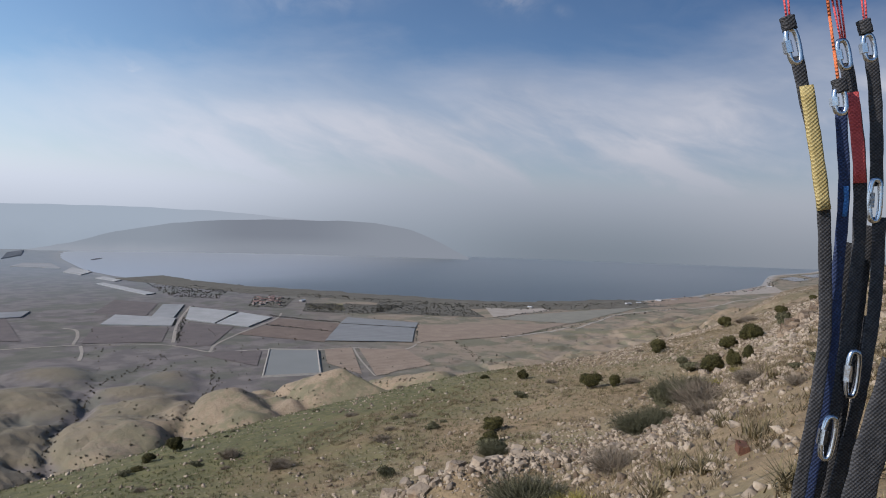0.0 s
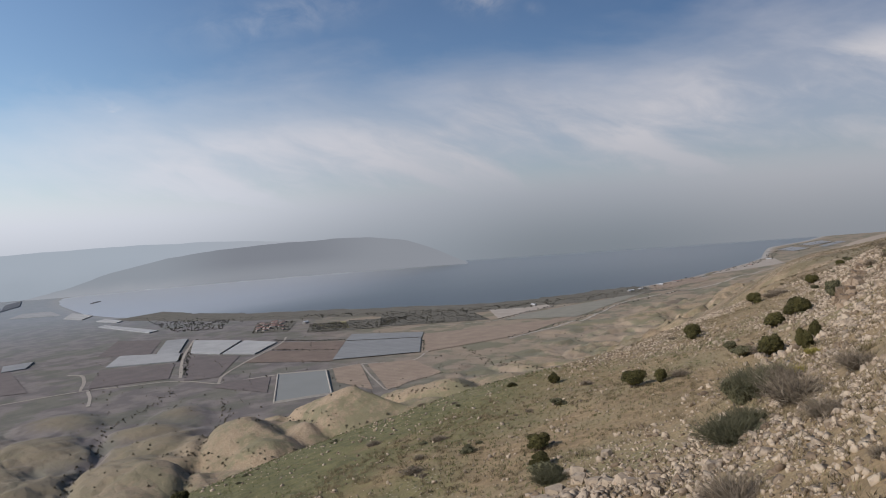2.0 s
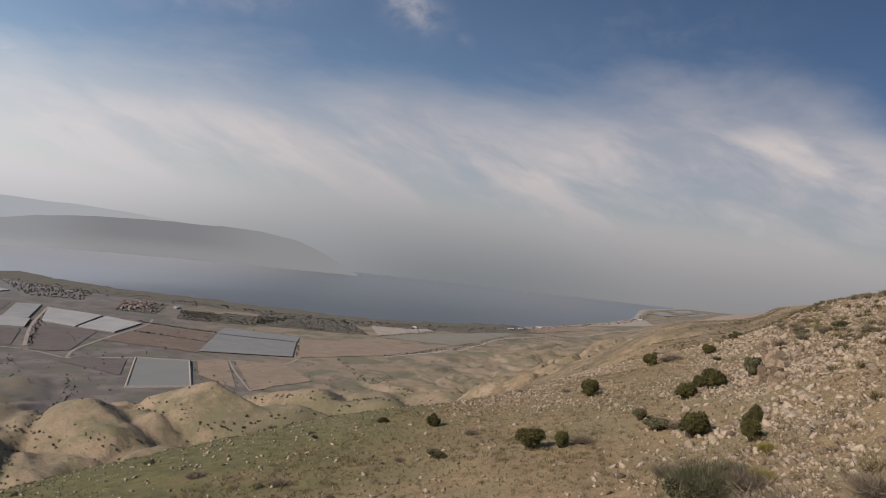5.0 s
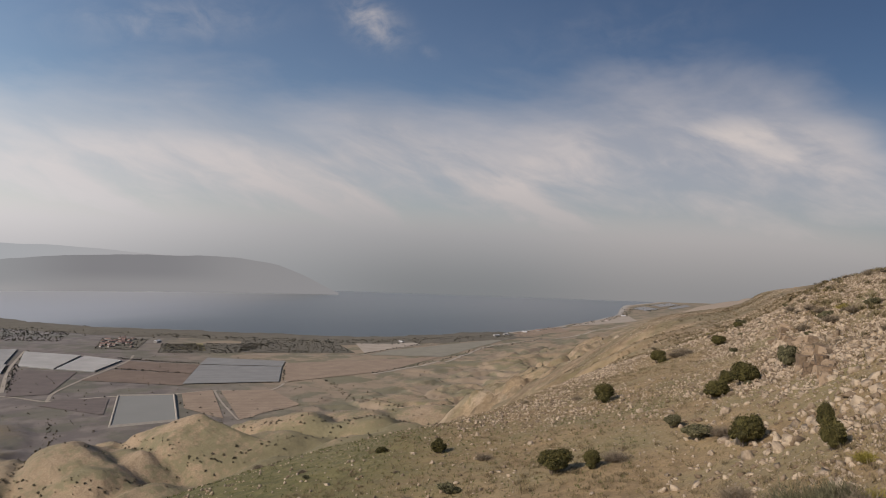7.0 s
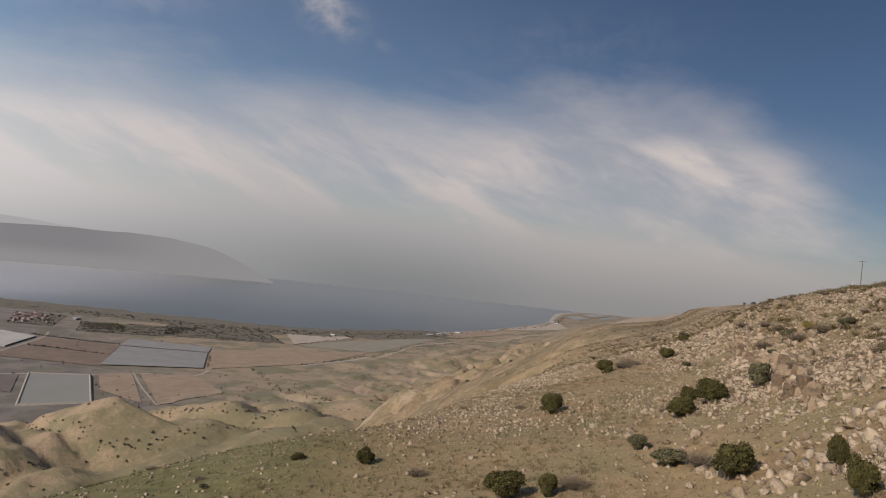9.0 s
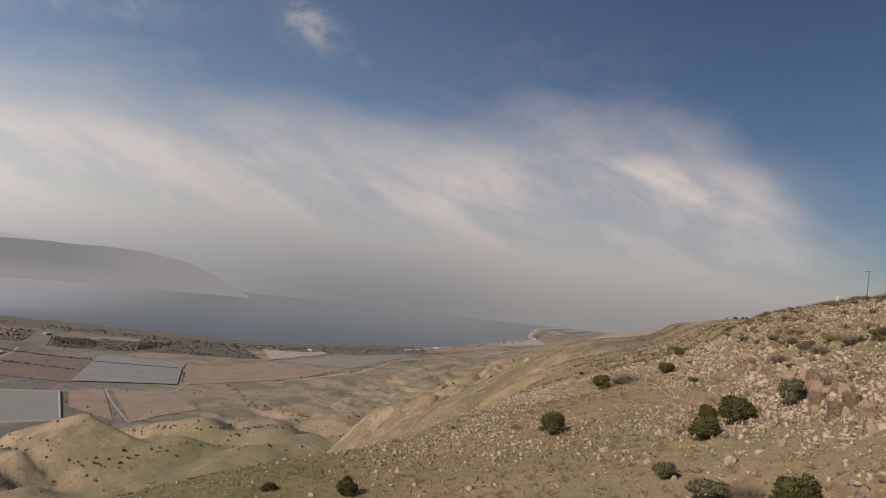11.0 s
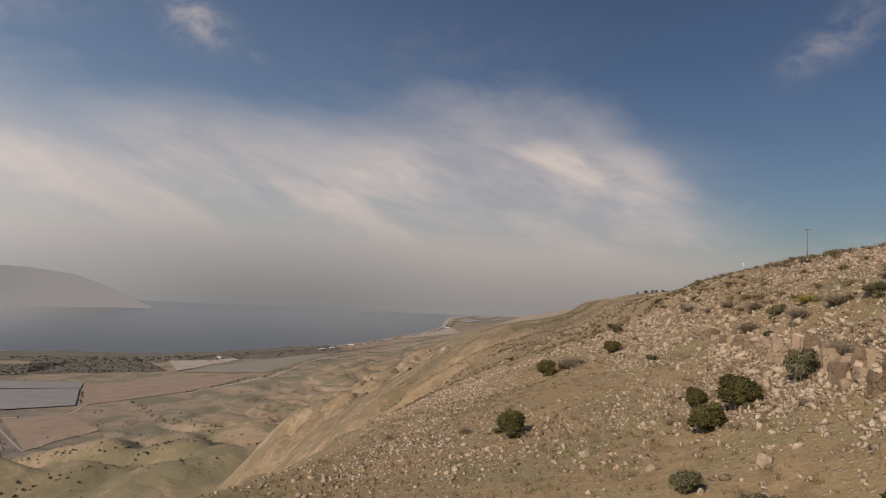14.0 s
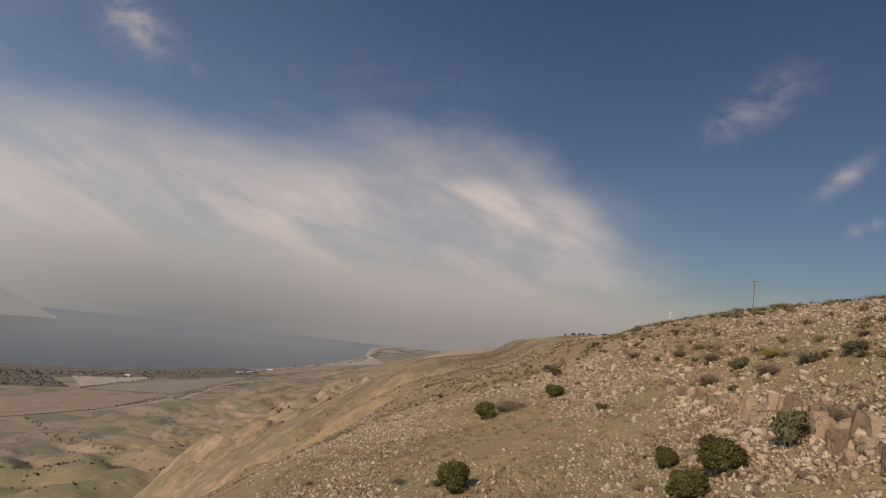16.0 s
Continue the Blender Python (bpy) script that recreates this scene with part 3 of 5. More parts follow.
def mottled(name, dark, light, scale, rough=0.85, bump=0.3, metallic=0.0):
    m, n = surface(name)
    p = n.add("TexCoord", 3)
    a = n.noise(p, scale, 5.0, 0.62)
    tone = total(n, (a, 0.8), (n.add("ObjectInfo", 5), 0.2))
    finish(n, n.mix(n.ramp(tone, 0.25, 0.75), dark, light), rough, a, bump, 0.02, Metallic=metallic)
    return m


LEAF = leaf_material("dark olive leaves", (0.024, 0.023, 0.008), (0.100, 0.088, 0.028))
LEAF_PALE = leaf_material("grey-green leaves", (0.050, 0.048, 0.025), (0.150, 0.138, 0.074))
TWIG = leaf_material("dry grey twigs", (0.105, 0.082, 0.056), (0.240, 0.195, 0.140))
STRAW = leaf_material("dry straw blades", (0.13, 0.105, 0.052), (0.270, 0.220, 0.120))
SPEAR = leaf_material("grey-green blades", (0.048, 0.048, 0.026), (0.130, 0.122, 0.070))
YELLOW = leaf_material("yellow-green twigs", (0.14, 0.115, 0.025), (0.30, 0.255, 0.06))
BARK = mottled("shrub bark", (0.06, 0.047, 0.035), (0.14, 0.11, 0.085), 18.0)
STONE = stone_material()
# ledge stone: iron stain plus shade of faces and clefts put into the colour
CRAG = stone_material("iron-stained jointed limestone darkened for shade", (0.090, 0.058, 0.034), (0.262, 0.192, 0.125), 0.9)


# ---- shrubs ----
def leaf_cloud(lobes, count, size, seed, up=0.0):
    """Small leaf quads over the outsides of a few lobes."""
    r = np.random.default_rng(seed)
    verts, faces = [], []
    weights = np.array([l[3] ** 2 for l in lobes])
    pick = r.choice(len(lobes), count, p=weights / weights.sum())
    for k in range(count):
        cx, cy, cz, rad = lobes[pick[k]]
        d = r.normal(size=3)
        d /= np.linalg.norm(d)
        if d[2] < -0.35:
            d[2] *= -1
        c = np.array([cx, cy, cz]) + d * rad * (0.70 + 0.30 * r.random() + 0.30 * r.random() ** 4) * np.array([1, 1, 0.9])
        if c[2] < 0.03:
            c[2] = 0.03 + 0.1 * r.random()
        side = np.cross(d, r.normal(size=3))
        side /= np.linalg.norm(side)
        tip = np.cross(side, d) * 0.6 + d * 0.55 + np.array([0, 0, up])
        tip /= np.linalg.norm(tip)
        s = size * (0.6 + 0.8 * r.random())
        b = len(verts)
        verts += [c - side * s * 0.5, c + side * s * 0.5, c + side * s * 0.30 + tip * s * 1.2, c - side * s * 0.30 + tip * s * 1.2]
        faces.append((b, b + 1, b + 2, b + 3))
    return verts, faces


def core(lobes, seed):
    """A lumpy heart, so that the crown is not see-through."""
    bm = bmesh.new()
    for i, (cx, cy, cz, rad) in enumerate(lobes):
        made = bmesh.ops.create_icosphere(bm, subdivisions=2, radius=rad * 0.80, matrix=Matrix.Translation((cx, cy, cz)))["verts"]
        for vert in made:
            vert.co += (vert.co - Vector((cx, cy, cz))) * 0.35 * noise.noise(vert.co * 4 + Vector((seed, i, 0)))
            vert.co.z = max(vert.co.z, 0.0)
    return bm


def leafy_shrub(seed, material, label, lobes_n=7, width=1.0, tall=0.85, leaves=2300, size=0.052):
    """A rounded evergreen shrub one metre across, on a few stems."""
    r = np.random.default_rng(seed)
    root = thing("shrub", label, "shrub")
    lobes = [(0, 0, 0.45 * tall, 0.36 * width)]
    for k in range(lobes_n):
        a = 2 * math.pi * (k + 0.6 * r.random()) / lobes_n
        d = width * (0.16 + 0.24 * r.random())
        lobes.append((d * math.cos(a), d * math.sin(a), tall * (0.20 + 0.52 * r.random()), width * (0.12 + 0.15 * r.random())))
    bm = bmesh.new()
    for k in range(4):
        a = 2 * math.pi * k / 4 + r.random()
        rod(bm, (0.05 * math.cos(a), 0.05 * math.sin(a), -0.15), (0.22 * math.cos(a), 0.22 * math.sin(a), 0.45 * tall), 0.035, 0.015, 6)
    part("stem", bm, BARK, root)
    part("foliage_core", core(lobes, seed), material, root)
    verts, faces = leaf_cloud(lobes, leaves, size, seed + 1)
    mesh_object("crown", verts, faces, material, root)
    return root


def blade_shrub(seed, material, label, blades=520, width=1.0, tall=0.8, thin=0.016, lean=0.75, name="shrub"):
    """A shrub of bare twigs or long blades that spring from one foot."""
    r = np.random.default_rng(seed)
    root = thing(name, label, "shrub")
    verts, faces = [], []
    for k in range(blades):
        a, q = 2 * math.pi * r.random(), math.sqrt(r.random())
        foot = np.array([0.30 * width * q * math.cos(a) * r.random(), 0.30 * width * q * math.sin(a) * r.random(), -0.05])
        reach = np.array([math.cos(a) * q * lean, math.sin(a) * q * lean, 1.0 - 0.45 * q]) + 0.16 * r.normal(size=3)
        reach /= np.linalg.norm(reach)
        length = tall * (0.55 + 0.5 * r.random())
        mid_, end = foot + reach * length * 0.55, foot + reach * length + np.array([0.06, 0.06, -0.05]) * r.normal(size=3) * 1.5
        side = np.cross(reach, r.normal(size=3))
        side *= thin * (0.7 + 0.8 * r.random()) / np.linalg.norm(side)
        b = len(verts)
        verts += [foot - side, foot + side, mid_ + side, mid_ - side, end]
        faces += [(b, b + 1, b + 2, b + 3), (b + 3, b + 2, b + 4)]
        for _ in range(2):
            s0 = mid_ + (end - mid_) * r.random()
            tip = s0 + (reach + 0.9 * r.normal(size=3)) * 0.13 * tall
            c = len(verts)
            verts += [s0 - side * 0.8, s0 + side * 0.8, tip]
            faces.append((c, c + 1, c + 2))
    mesh_object("crown", verts, faces, material, root)
    bm = bmesh.new()
    rod(bm, (0, 0, -0.2), (0, 0, 0.12), 0.05, 0.03, 7)
    part("root_crown", bm, BARK, root)
    return root


def plant(proto, x, y, wide, tall_, turn=0.0, label="", group="shrubs on the slope"):
    z = height(x, y) - 0.04
    m = Matrix.Translation((x, y, z)) @ Matrix.Rotation(turn, 4, "Z")
    ob = copy_thing(proto, m)
    ob.scale = (wide, wide, tall_)
    tagged(ob, label, "", group)
    return ob


GREEN = [leafy_shrub(s, LEAF, "rounded dark green shrub on the stony slope", n, 1.0, 0.9, 5200, 0.032) for s, n in ((1, 7), (2, 9), (3, 6))]
PALE = [leafy_shrub(s, LEAF_PALE, "grey-green shrub among limestone rocks", n, 1.0, 0.9, 2000, 0.046) for s, n in ((4, 7), (5, 8))]
BARE = [blade_shrub(s, TWIG, "leafless grey-brown shrub on the stony slope", 950, 1.0, 0.8, 0.0065) for s in (6, 7, 8)]
SPIKY = [blade_shrub(s, SPEAR, "bushy grey-green tuft of thin blades", 1500, 1.0, 0.9, 0.0065, 0.8) for s in (9, 10)]
GOLD = [blade_shrub(s, YELLOW, "low yellow-green broom shrub", 900, 1.0, 0.7, 0.008, 0.9) for s in (12,)]

# x, y, width, height of every shrub that stands out
for x, y, wd, ht in ((57.3, 28.4, 1.75, 1.5), (76.8, 30.3, 1.85, 1.5), (81.2, 25.9, 1.75, 1.2), (53.0, 18.9, 2.0, 1.5), (51.5, 20.1, 1.5, 1.25), (55.6, 20.3, 1.1, 1.0),
                     (38.9, 24.0, 1.75, 1.2), (43.0, 32.6, 1.05, 0.85), (27.2, 22.5, 1.3, 0.9), (40.6, 16.8, 1.5, 1.4), (35.6, 13.5, 0.9, 1.1), (38.6, 13.9, 0.75, 1.1),
                     (24.6, 20.4, 1.1, 0.75), (18.5, 40.4, 1.2, 1.1), (16.4, 39.2, 0.95, 0.65), (39.7, 22.6, 0.9, 0.95), (95.5, 26.5, 1.4, 0.9)):
    plant(GREEN[int(rng.integers(3))], x, y, wd * 0.84, ht * 1.12, rng.random() * 6.3, "rounded dark green shrub on the stony slope")
for x, y, wd, ht in ((53.2, 16.8, 1.2, 1.5), (28.3, 13.9, 1.0, 1.0), (23.3, 19.3, 1.4, 0.8), (43.2, 19.2, 1.5, 0.8), (19.4, 21.9, 0.95, 0.6), (66.4, 15.9, 1.0, 0.75), (59.2, 13.0, 1.1, 0.7),
                     (45.6, 20.8, 1.0, 0.8), (104.0, 27.5, 1.6, 0.8), (36.4, 27.7, 1.0, 0.55), (70.0, 22.5, 0.9, 0.5)):
    plant(PALE[int(rng.integers(2))], x, y, wd * 0.85, ht * 1.1, rng.random() * 6.3, "grey-green shrub among limestone rocks")
for x, y, wd, ht in ((25.3, 10.8, 1.8, 1.2), (29.2, 12.4, 1.1, 0.9), (40.7, 21.9, 0.95, 0.6), (18.7, 29.0, 0.95, 0.8), (18.7, 34.0, 0.9, 0.75), (54.0, 15.3, 1.0, 0.8), (63.1, 15.2, 1.1, 0.75),
                     (61.6, 13.9, 1.1, 0.65), (70.9, 16.4, 1.05, 0.7), (76.4, 17.6, 1.0, 0.7), (85.2, 19.9, 1.2, 0.7), (79.5, 28.4, 1.9, 0.8), (78.2, 28.9, 1.4, 0.75), (60.0, 12.7, 0.9, 0.5),
                     (66.6, 17.2, 1.0, 0.8), (42.6, 17.8, 1.0, 0.6), (33.0, 15.7, 0.85, 0.65), (17.0, 9.6, 1.3, 0.8), (21.5, 9.0, 1.0, 0.7), (26.0, 9.2, 1.2, 0.7)):
    plant(BARE[int(rng.integers(3))], x, y, wd, ht, rng.random() * 6.3, "leafless grey-brown shrub on the stony slope")
for x, y, wd, ht in ((14.6, 10.7, 1.6, 1.0), (23.0, 12.0, 1.5, 0.9), (24.3, 12.0, 1.1, 0.8), (22.6, 18.6, 0.9, 0.7), (28.9, 13.4, 1.5, 1.3), (29.7, 13.9, 1.1, 1.0), (30.2, 13.0, 0.9, 0.8)):
    plant(SPIKY[int(rng.integers(2))], x, y, wd, ht, rng.random() * 6.3, "bushy grey-green tuft of thin blades")
for x, y, wd, ht in ((12.6, 8.0, 0.9, 0.5), (30.0, 12.2, 0.65, 0.55), (65.0, 14.6, 0.9, 0.6), (33.5, 12.6, 0.6, 0.45)):
    plant(GOLD[0], x, y, wd, ht, rng.random() * 6.3, "low yellow-green broom shrub")
# dry tufts in the meadow
for k in range(36):
    x = 12 + 34 * rng.random()
    y = 0.17 * x + 19 + 28 * rng.random()
    wd = 0.3 + 0.5 * rng.random() ** 2
    proto = (BARE, PALE, GREEN)[int(rng.choice(3, p=[0.6, 0.3, 0.1]))]
    plant(proto[int(rng.integers(2))], x, y, wd, wd * (0.45 + 0.3 * rng.random()), rng.random() * 6.3, "", "low tufts in the meadow")
# low cushions strewn over the upper slope
placed = 0
while placed < 195:
    x = 12 + 118 * rng.random()
    v = -14 + 44 * rng.random() ** 1.25
    y = v + 0.17 * x
    if math.hypot(x - 8, y - 8) < 6 or rough_noise(x, y, 14, 77, 2) < -0.1 + 0.02 * max(v, 0):
        continue
    wd = 0.35 + 0.55 * rng.random() ** 2
    proto = (BARE, BARE, PALE, GOLD)[int(rng.choice(4, p=[0.45, 0.2, 0.27, 0.08]))]
    plant(proto[int(rng.integers(len(proto)))], x, y, wd, wd * (0.5 + 0.3 * rng.random()), rng.random() * 6.3, "", "low cushion shrubs")
    placed += 1
for proto in GREEN + PALE + BARE + SPIKY + GOLD:
    for o in (*proto.children_recursive, proto):
        bpy.data.objects.remove(o)


# ---- stones ----
def stone_shape(seed, corners, blocky=0.0):
    """An angular stone: the hull of a few scattered corners."""
    r = np.random.default_rng(seed)
    squash = np.array([1.0, 0.5 + 0.35 * r.random(), 0.42 + 0.35 * r.random()])
    bm = bmesh.new()
    for _ in range(corners):
        d = r.normal(size=3)
        d /= np.linalg.norm(d)
        if blocky:
            d = np.clip(d * 1.5, -1, 1) * np.array([0.58, 0.58, 0.62])
        else:
            d *= 0.52 + 0.10 * r.random()
        bm.verts.new((d + 0.04 * r.normal(size=3)) * squash)
    hull = bmesh.ops.convex_hull(bm, input=bm.verts[:])
    loose = [g for g in hull["geom_interior"] + hull["geom_unused"] if isinstance(g, bmesh.types.BMVert)]
    bmesh.ops.delete(bm, geom=list(set(loose)), context="VERTS")
    if corners > 18:
        bmesh.ops.bevel(bm, geom=bm.edges[:], offset=0.018, segments=1, affect="EDGES")
    bm.normal_update()
    return bm


def raw(bm):
    bm.verts.ensure_lookup_table()
    bmesh.ops.triangulate(bm, faces=bm.faces[:])
    v = np.array([vert.co[:] for vert in bm.verts])
    f = np.array([[vert.index for vert in face.verts] for face in bm.faces])
    bm.free()
    return v, f


def stoniness(x, y):
    """How thickly stones lie: bands and heaps on the upper slope, few in the meadow."""
    v = y - 0.17 * x
    bands = 0.36 + 0.85 * rough_noise(x, y, 11, 91, 3) + 0.50 * rough_noise(0.6 * x, 1.6 * y, 6, 93, 2) + 0.40 * rough_noise(0.8 * x, 1.3 * v, 2.2, 95, 2)
    upper = np.clip((20 - v) / 12, 0, 1)
    meadow = np.clip((v - 17) / 10, 0, 1) * np.clip((60 - x) / 20, 0, 1)
    heaps = np.exp(-((x - 18.3) / 2.6) ** 2 - ((y - 15.8) / 2.2) ** 2) * 1.6 + np.exp(-((x - 51) / 6) ** 2 - ((v - 5.5) / 2.6) ** 2) * 0.8
    heaps = heaps + 0.35 * np.exp(-((v - 25) / 4.5) ** 2) * np.clip((x - 40) / 12, 0, 1)
    return np.clip(0.10 + 0.66 * bands * (0.42 + 0.68 * upper) + heaps - 0.30 * meadow - 0.5 * np.clip((v - 30) / 20, 0, 1), 0.01, 1.5)


def stone_field(name, label, count, sizes, shapes, seed, reach, low, high, power=1.0, start=-12):
    r = np.random.default_rng(seed)
    pos = np.zeros((0, 2))
    while len(pos) < count:
        x = start + (reach + 19) * r.random(count * 4) ** 1.15
        v = low + (high - low) * r.random(count * 4)
        y = v + 0.17 * x
        keep = r.random(count * 4) * 1.2 < stoniness(x, y) ** power
        pos = np.concatenate([pos, np.stack([x, y], 1)[keep]])
    pos = pos[:count]
    z = on_ground(pos[:, 0], pos[:, 1])
    s = sizes[0] * (sizes[1] / sizes[0]) ** (r.random(count) ** 2.0)
    verts, faces, base = [], [], 0
    which = r.integers(len(shapes), size=count)
    for k, (sv, sf) in enumerate(shapes):
        idx = np.nonzero(which == k)[0]
        m = len(idx)
        ax = r.normal(size=(m, 4))
        ax[:, :2] *= 0.35
        ax /= np.linalg.norm(ax, axis=1)[:, None]
        qx, qy, qz, qw = ax.T
        rot = np.stack([1 - 2 * (qy * qy + qz * qz), 2 * (qx * qy - qz * qw), 2 * (qx * qz + qy * qw), 2 * (qx * qy + qz * qw), 1 - 2 * (qx * qx + qz * qz), 2 * (qy * qz - qx * qw),
                        2 * (qx * qz - qy * qw), 2 * (qy * qz + qx * qw), 1 - 2 * (qx * qx + qy * qy)], 1).reshape(m, 3, 3)
        p = np.einsum("mij,vj->mvi", rot, sv) * s[idx][:, None, None]
        p[:, :, :2] += pos[idx][:, None, :]
        p[:, :, 2] += (z[idx] + 0.10 * s[idx])[:, None]
        f = sf[None] + (np.arange(m) * len(sv))[:, None, None] + base
        verts.append(p.reshape(-1, 3))
        faces.append(f.reshape(-1, 3))
        base += m * len(sv)
    verts, faces = np.concatenate(verts), np.concatenate(faces).astype(np.int32)
    me = bpy.data.meshes.new(name)
    me.vertices.add(len(verts))
    me.vertices.foreach_set("co", verts.astype(np.float32).ravel())
    me.loops.add(faces.size)
    me.loops.foreach_set("vertex_index", faces.ravel())
    me.polygons.add(len(faces))
    me.polygons.foreach_set("loop_start", np.arange(0, faces.size, 3, dtype=np.int32))
    me.update(calc_edges=True)
    me.materials.append(STONE)
    return tagged(new(name, me), label, "stones", kind="stuff")


tiny = [raw(stone_shape(s, 10)) for s in range(100, 108)]
grit_shapes = []
for s in range(5):
    b_ = bmesh.new()
    bmesh.ops.create_cube(b_, size=0.9)
    r_ = np.random.default_rng(s + 300)
    for vert in b_.verts:
        vert.co = Vector((vert.co.x * (0.7 + 0.6 * r_.random()), vert.co.y * (0.5 + 0.6 * r_.random()), vert.co.z * (0.5 + 0.6 * r_.random())))
    grit_shapes.append(raw(b_))
stone_field("loose_stones", "pale limestone chips scattered over the dry slope", 64000, (0.045, 0.17), grit_shapes, 1, 105, -16, 46, 1.7)
stone_field("scattered_rocks", "weathered limestone rocks lying in bands on the slope", 33000, (0.08, 0.40), tiny, 2, 95, -14, 40, 2.6)

def meadow_stones():
    global stoniness
    thick_ = stoniness
    stoniness = lambda x, y: 0.25 + 0.5 * np.clip(rough_noise(x, y, 7, 97, 2), 0, 1)
    ob = stone_field("meadow_stones", "grey stones strewn over the green meadow", 5200, (0.07, 0.34), tiny, 3, 55, 18, 58)
    stoniness = thick_
    return ob


meadow_stones()


def spur_rocks():
    """Broken rock over the spur that runs on behind the slope."""
    global stoniness
    thick_ = stoniness
    stoniness = lambda x, y: np.clip(0.12 + 0.9 * rough_noise(x, y, 16, 99, 3) + 0.5 * rough_noise(0.5 * x, 1.5 * y, 9, 101, 2), 0.02, 1.2)
    ob = stone_field("spur_rocks", "pale broken rock over the bare spur", 19000, (0.16, 0.60), tiny, 4, 240, -14, 100, 1.2, 92)
    stoniness = thick_
    return ob


spur_rocks()


def ledge_rubble():
    """Broken blocks that have tumbled from the ledge, and flat stones bedded in the near slope."""
    global stoniness
    thick_ = stoniness
    blocks = [raw(stone_shape(s, 16, 1.0)) for s in range(120, 128)]
    stoniness = lambda x, y: 1.2 * np.exp(-((y - 0.17 * x - 6.6 - 0.9 * np.sin(x * 0.5)) / 2.2) ** 2) * np.clip(0.6 + rough_noise(x, y, 5, 103, 2), 0.05, 1)
    stone_field("ledge_rubble", "tumbled limestone blocks below the broken ledge", 1300, (0.16, 0.52), blocks, 6, 40, -2, 14, 1.0, 38)
    stoniness = lambda x, y: np.clip(0.35 + 0.8 * rough_noise(x, y, 6, 105, 2), 0.02, 1)
    stone_field("bedded_stones", "angular limestone pieces bedded in the near slope", 1000, (0.10, 0.34), blocks, 7, 24, -3, 13, 1.0, 7)
    stoniness = thick_


ledge_rubble()


def rugged(seed, detail, blocky):
    """A weathered block: a box split along joint planes, its corners knocked off."""
    r = np.random.default_rng(seed)
    bm = bmesh.new()
    bmesh.ops.create_cube(bm, size=1.0)
    for vert in bm.verts:
        vert.co = Vector(np.array(vert.co) * 0.98 + 0.09 * r.normal(size=3) * (0.6 if blocky else 1.2))
    for k in range(16 if blocky else 14):
        d = Vector(r.normal(size=3)).normalized()
        off = (0.47 + 0.15 * r.random()) if blocky else (0.40 + 0.18 * r.random())
        geom = bm.verts[:] + bm.edges[:] + bm.faces[:]
        cut = bmesh.ops.bisect_plane(bm, geom=geom, plane_co=d * off, plane_no=d, clear_outer=True)["geom_cut"]
        rim = [e for e in cut if isinstance(e, bmesh.types.BMEdge)]
        if len(rim) > 2:
            bmesh.ops.holes_fill(bm, edges=rim)
    bmesh.ops.triangulate(bm, faces=bm.faces[:])
    if detail > 2:
        bmesh.ops.subdivide_edges(bm, edges=bm.edges[:], cuts=2, use_grid_fill=True)
        for vert in bm.verts:
            vert.co += vert.co.normalized() * (0.06 * noise.noise(vert.co * 4.0 + Vector((seed, 0, 0))) + 0.02 * noise.noise(vert.co * 11.0))
            vert.co.x += 0.018 * math.copysign(1, math.sin(vert.co.z * 19.0 + seed))
            vert.co.y += 0.014 * math.copysign(1, math.sin(vert.co.z * 19.0 + seed))
    bm.normal_update()
    return bm


BOULDERS = []
for s in range(9):
    BOULDERS.append(part("boulder", rugged(s + 40, 2 if s < 6 else 4, s >= 3), STONE if s < 6 else CRAG, None, "", False))
    tagged(BOULDERS[-1], "weathered pale limestone boulder on the slope", "boulder", "boulders on the slope")


def boulder(k, x, y, size, turn=None, label=""):
    m = Matrix.Translation((x, y, height(x, y) + 0.05 * size)) @ Euler((rng.normal() * 0.15, rng.normal() * 0.15, rng.random() * 6.3 if turn is None else turn)).to_matrix().to_4x4()
    ob = copy_thing(BOULDERS[k], m)
    ob.scale = (size, size * (0.8 + 0.4 * rng.random()), size * (0.8 + 0.35 * rng.random()))
    return tagged(ob, label)


# the broken ledge of rock below the crest: jointed blocks over a slope of rubble
for k in range(46):
    x = 45.6 + 0.36 * k + 0.12 * rng.normal()
    y = 14.45 + 0.165 * (x - 46.2) + 0.32 * rng.normal()
    big_ = 0.30 + 0.50 * rng.random() ** 1.6
    ob = boulder(6 + int(rng.integers(3)), x, y, big_, 0.35 * rng.normal(), "large blocky limestone boulder with dark clefts")
    ob.scale = (big_ * 0.85, big_ * 0.85, big_ * (1.1 + 0.5 * rng.random()))
for k in range(22):
    x = 57.0 + 0.8 * k + 0.3 * rng.normal()
    y = 16.9 + 0.14 * (x - 57.0) + 0.35 * rng.normal()
    boulder(6 + int(rng.integers(3)), x, y, 0.35 + 0.40 * rng.random() ** 1.5, 0.4 * rng.normal(), "large blocky limestone boulder with dark clefts")
# the heap of rocks beside the dark shrubs
for k in range(46):
    x, y = 18.2 + 2.1 * rng.normal(), 15.9 + 1.5 * rng.normal()
    boulder(int(rng.integers(6)), x, y, 0.30 + 0.35 * rng.random() ** 2, None, "tumbled limestone rock of the heap")
made = 0
while made < 90:
    x = 14 + 50 * rng.random()
    v = -8 + 24 * rng.random()
    y = v + 0.17 * x
    if rng.random() > float(stoniness(np.array([x]), np.array([y]))[0]):
        continue
    boulder(int(rng.integers(6)), x, y, 0.18 + 0.28 * rng.random() ** 2)
    made += 1
for ob in BOULDERS:
    bpy.data.objects.remove(ob)


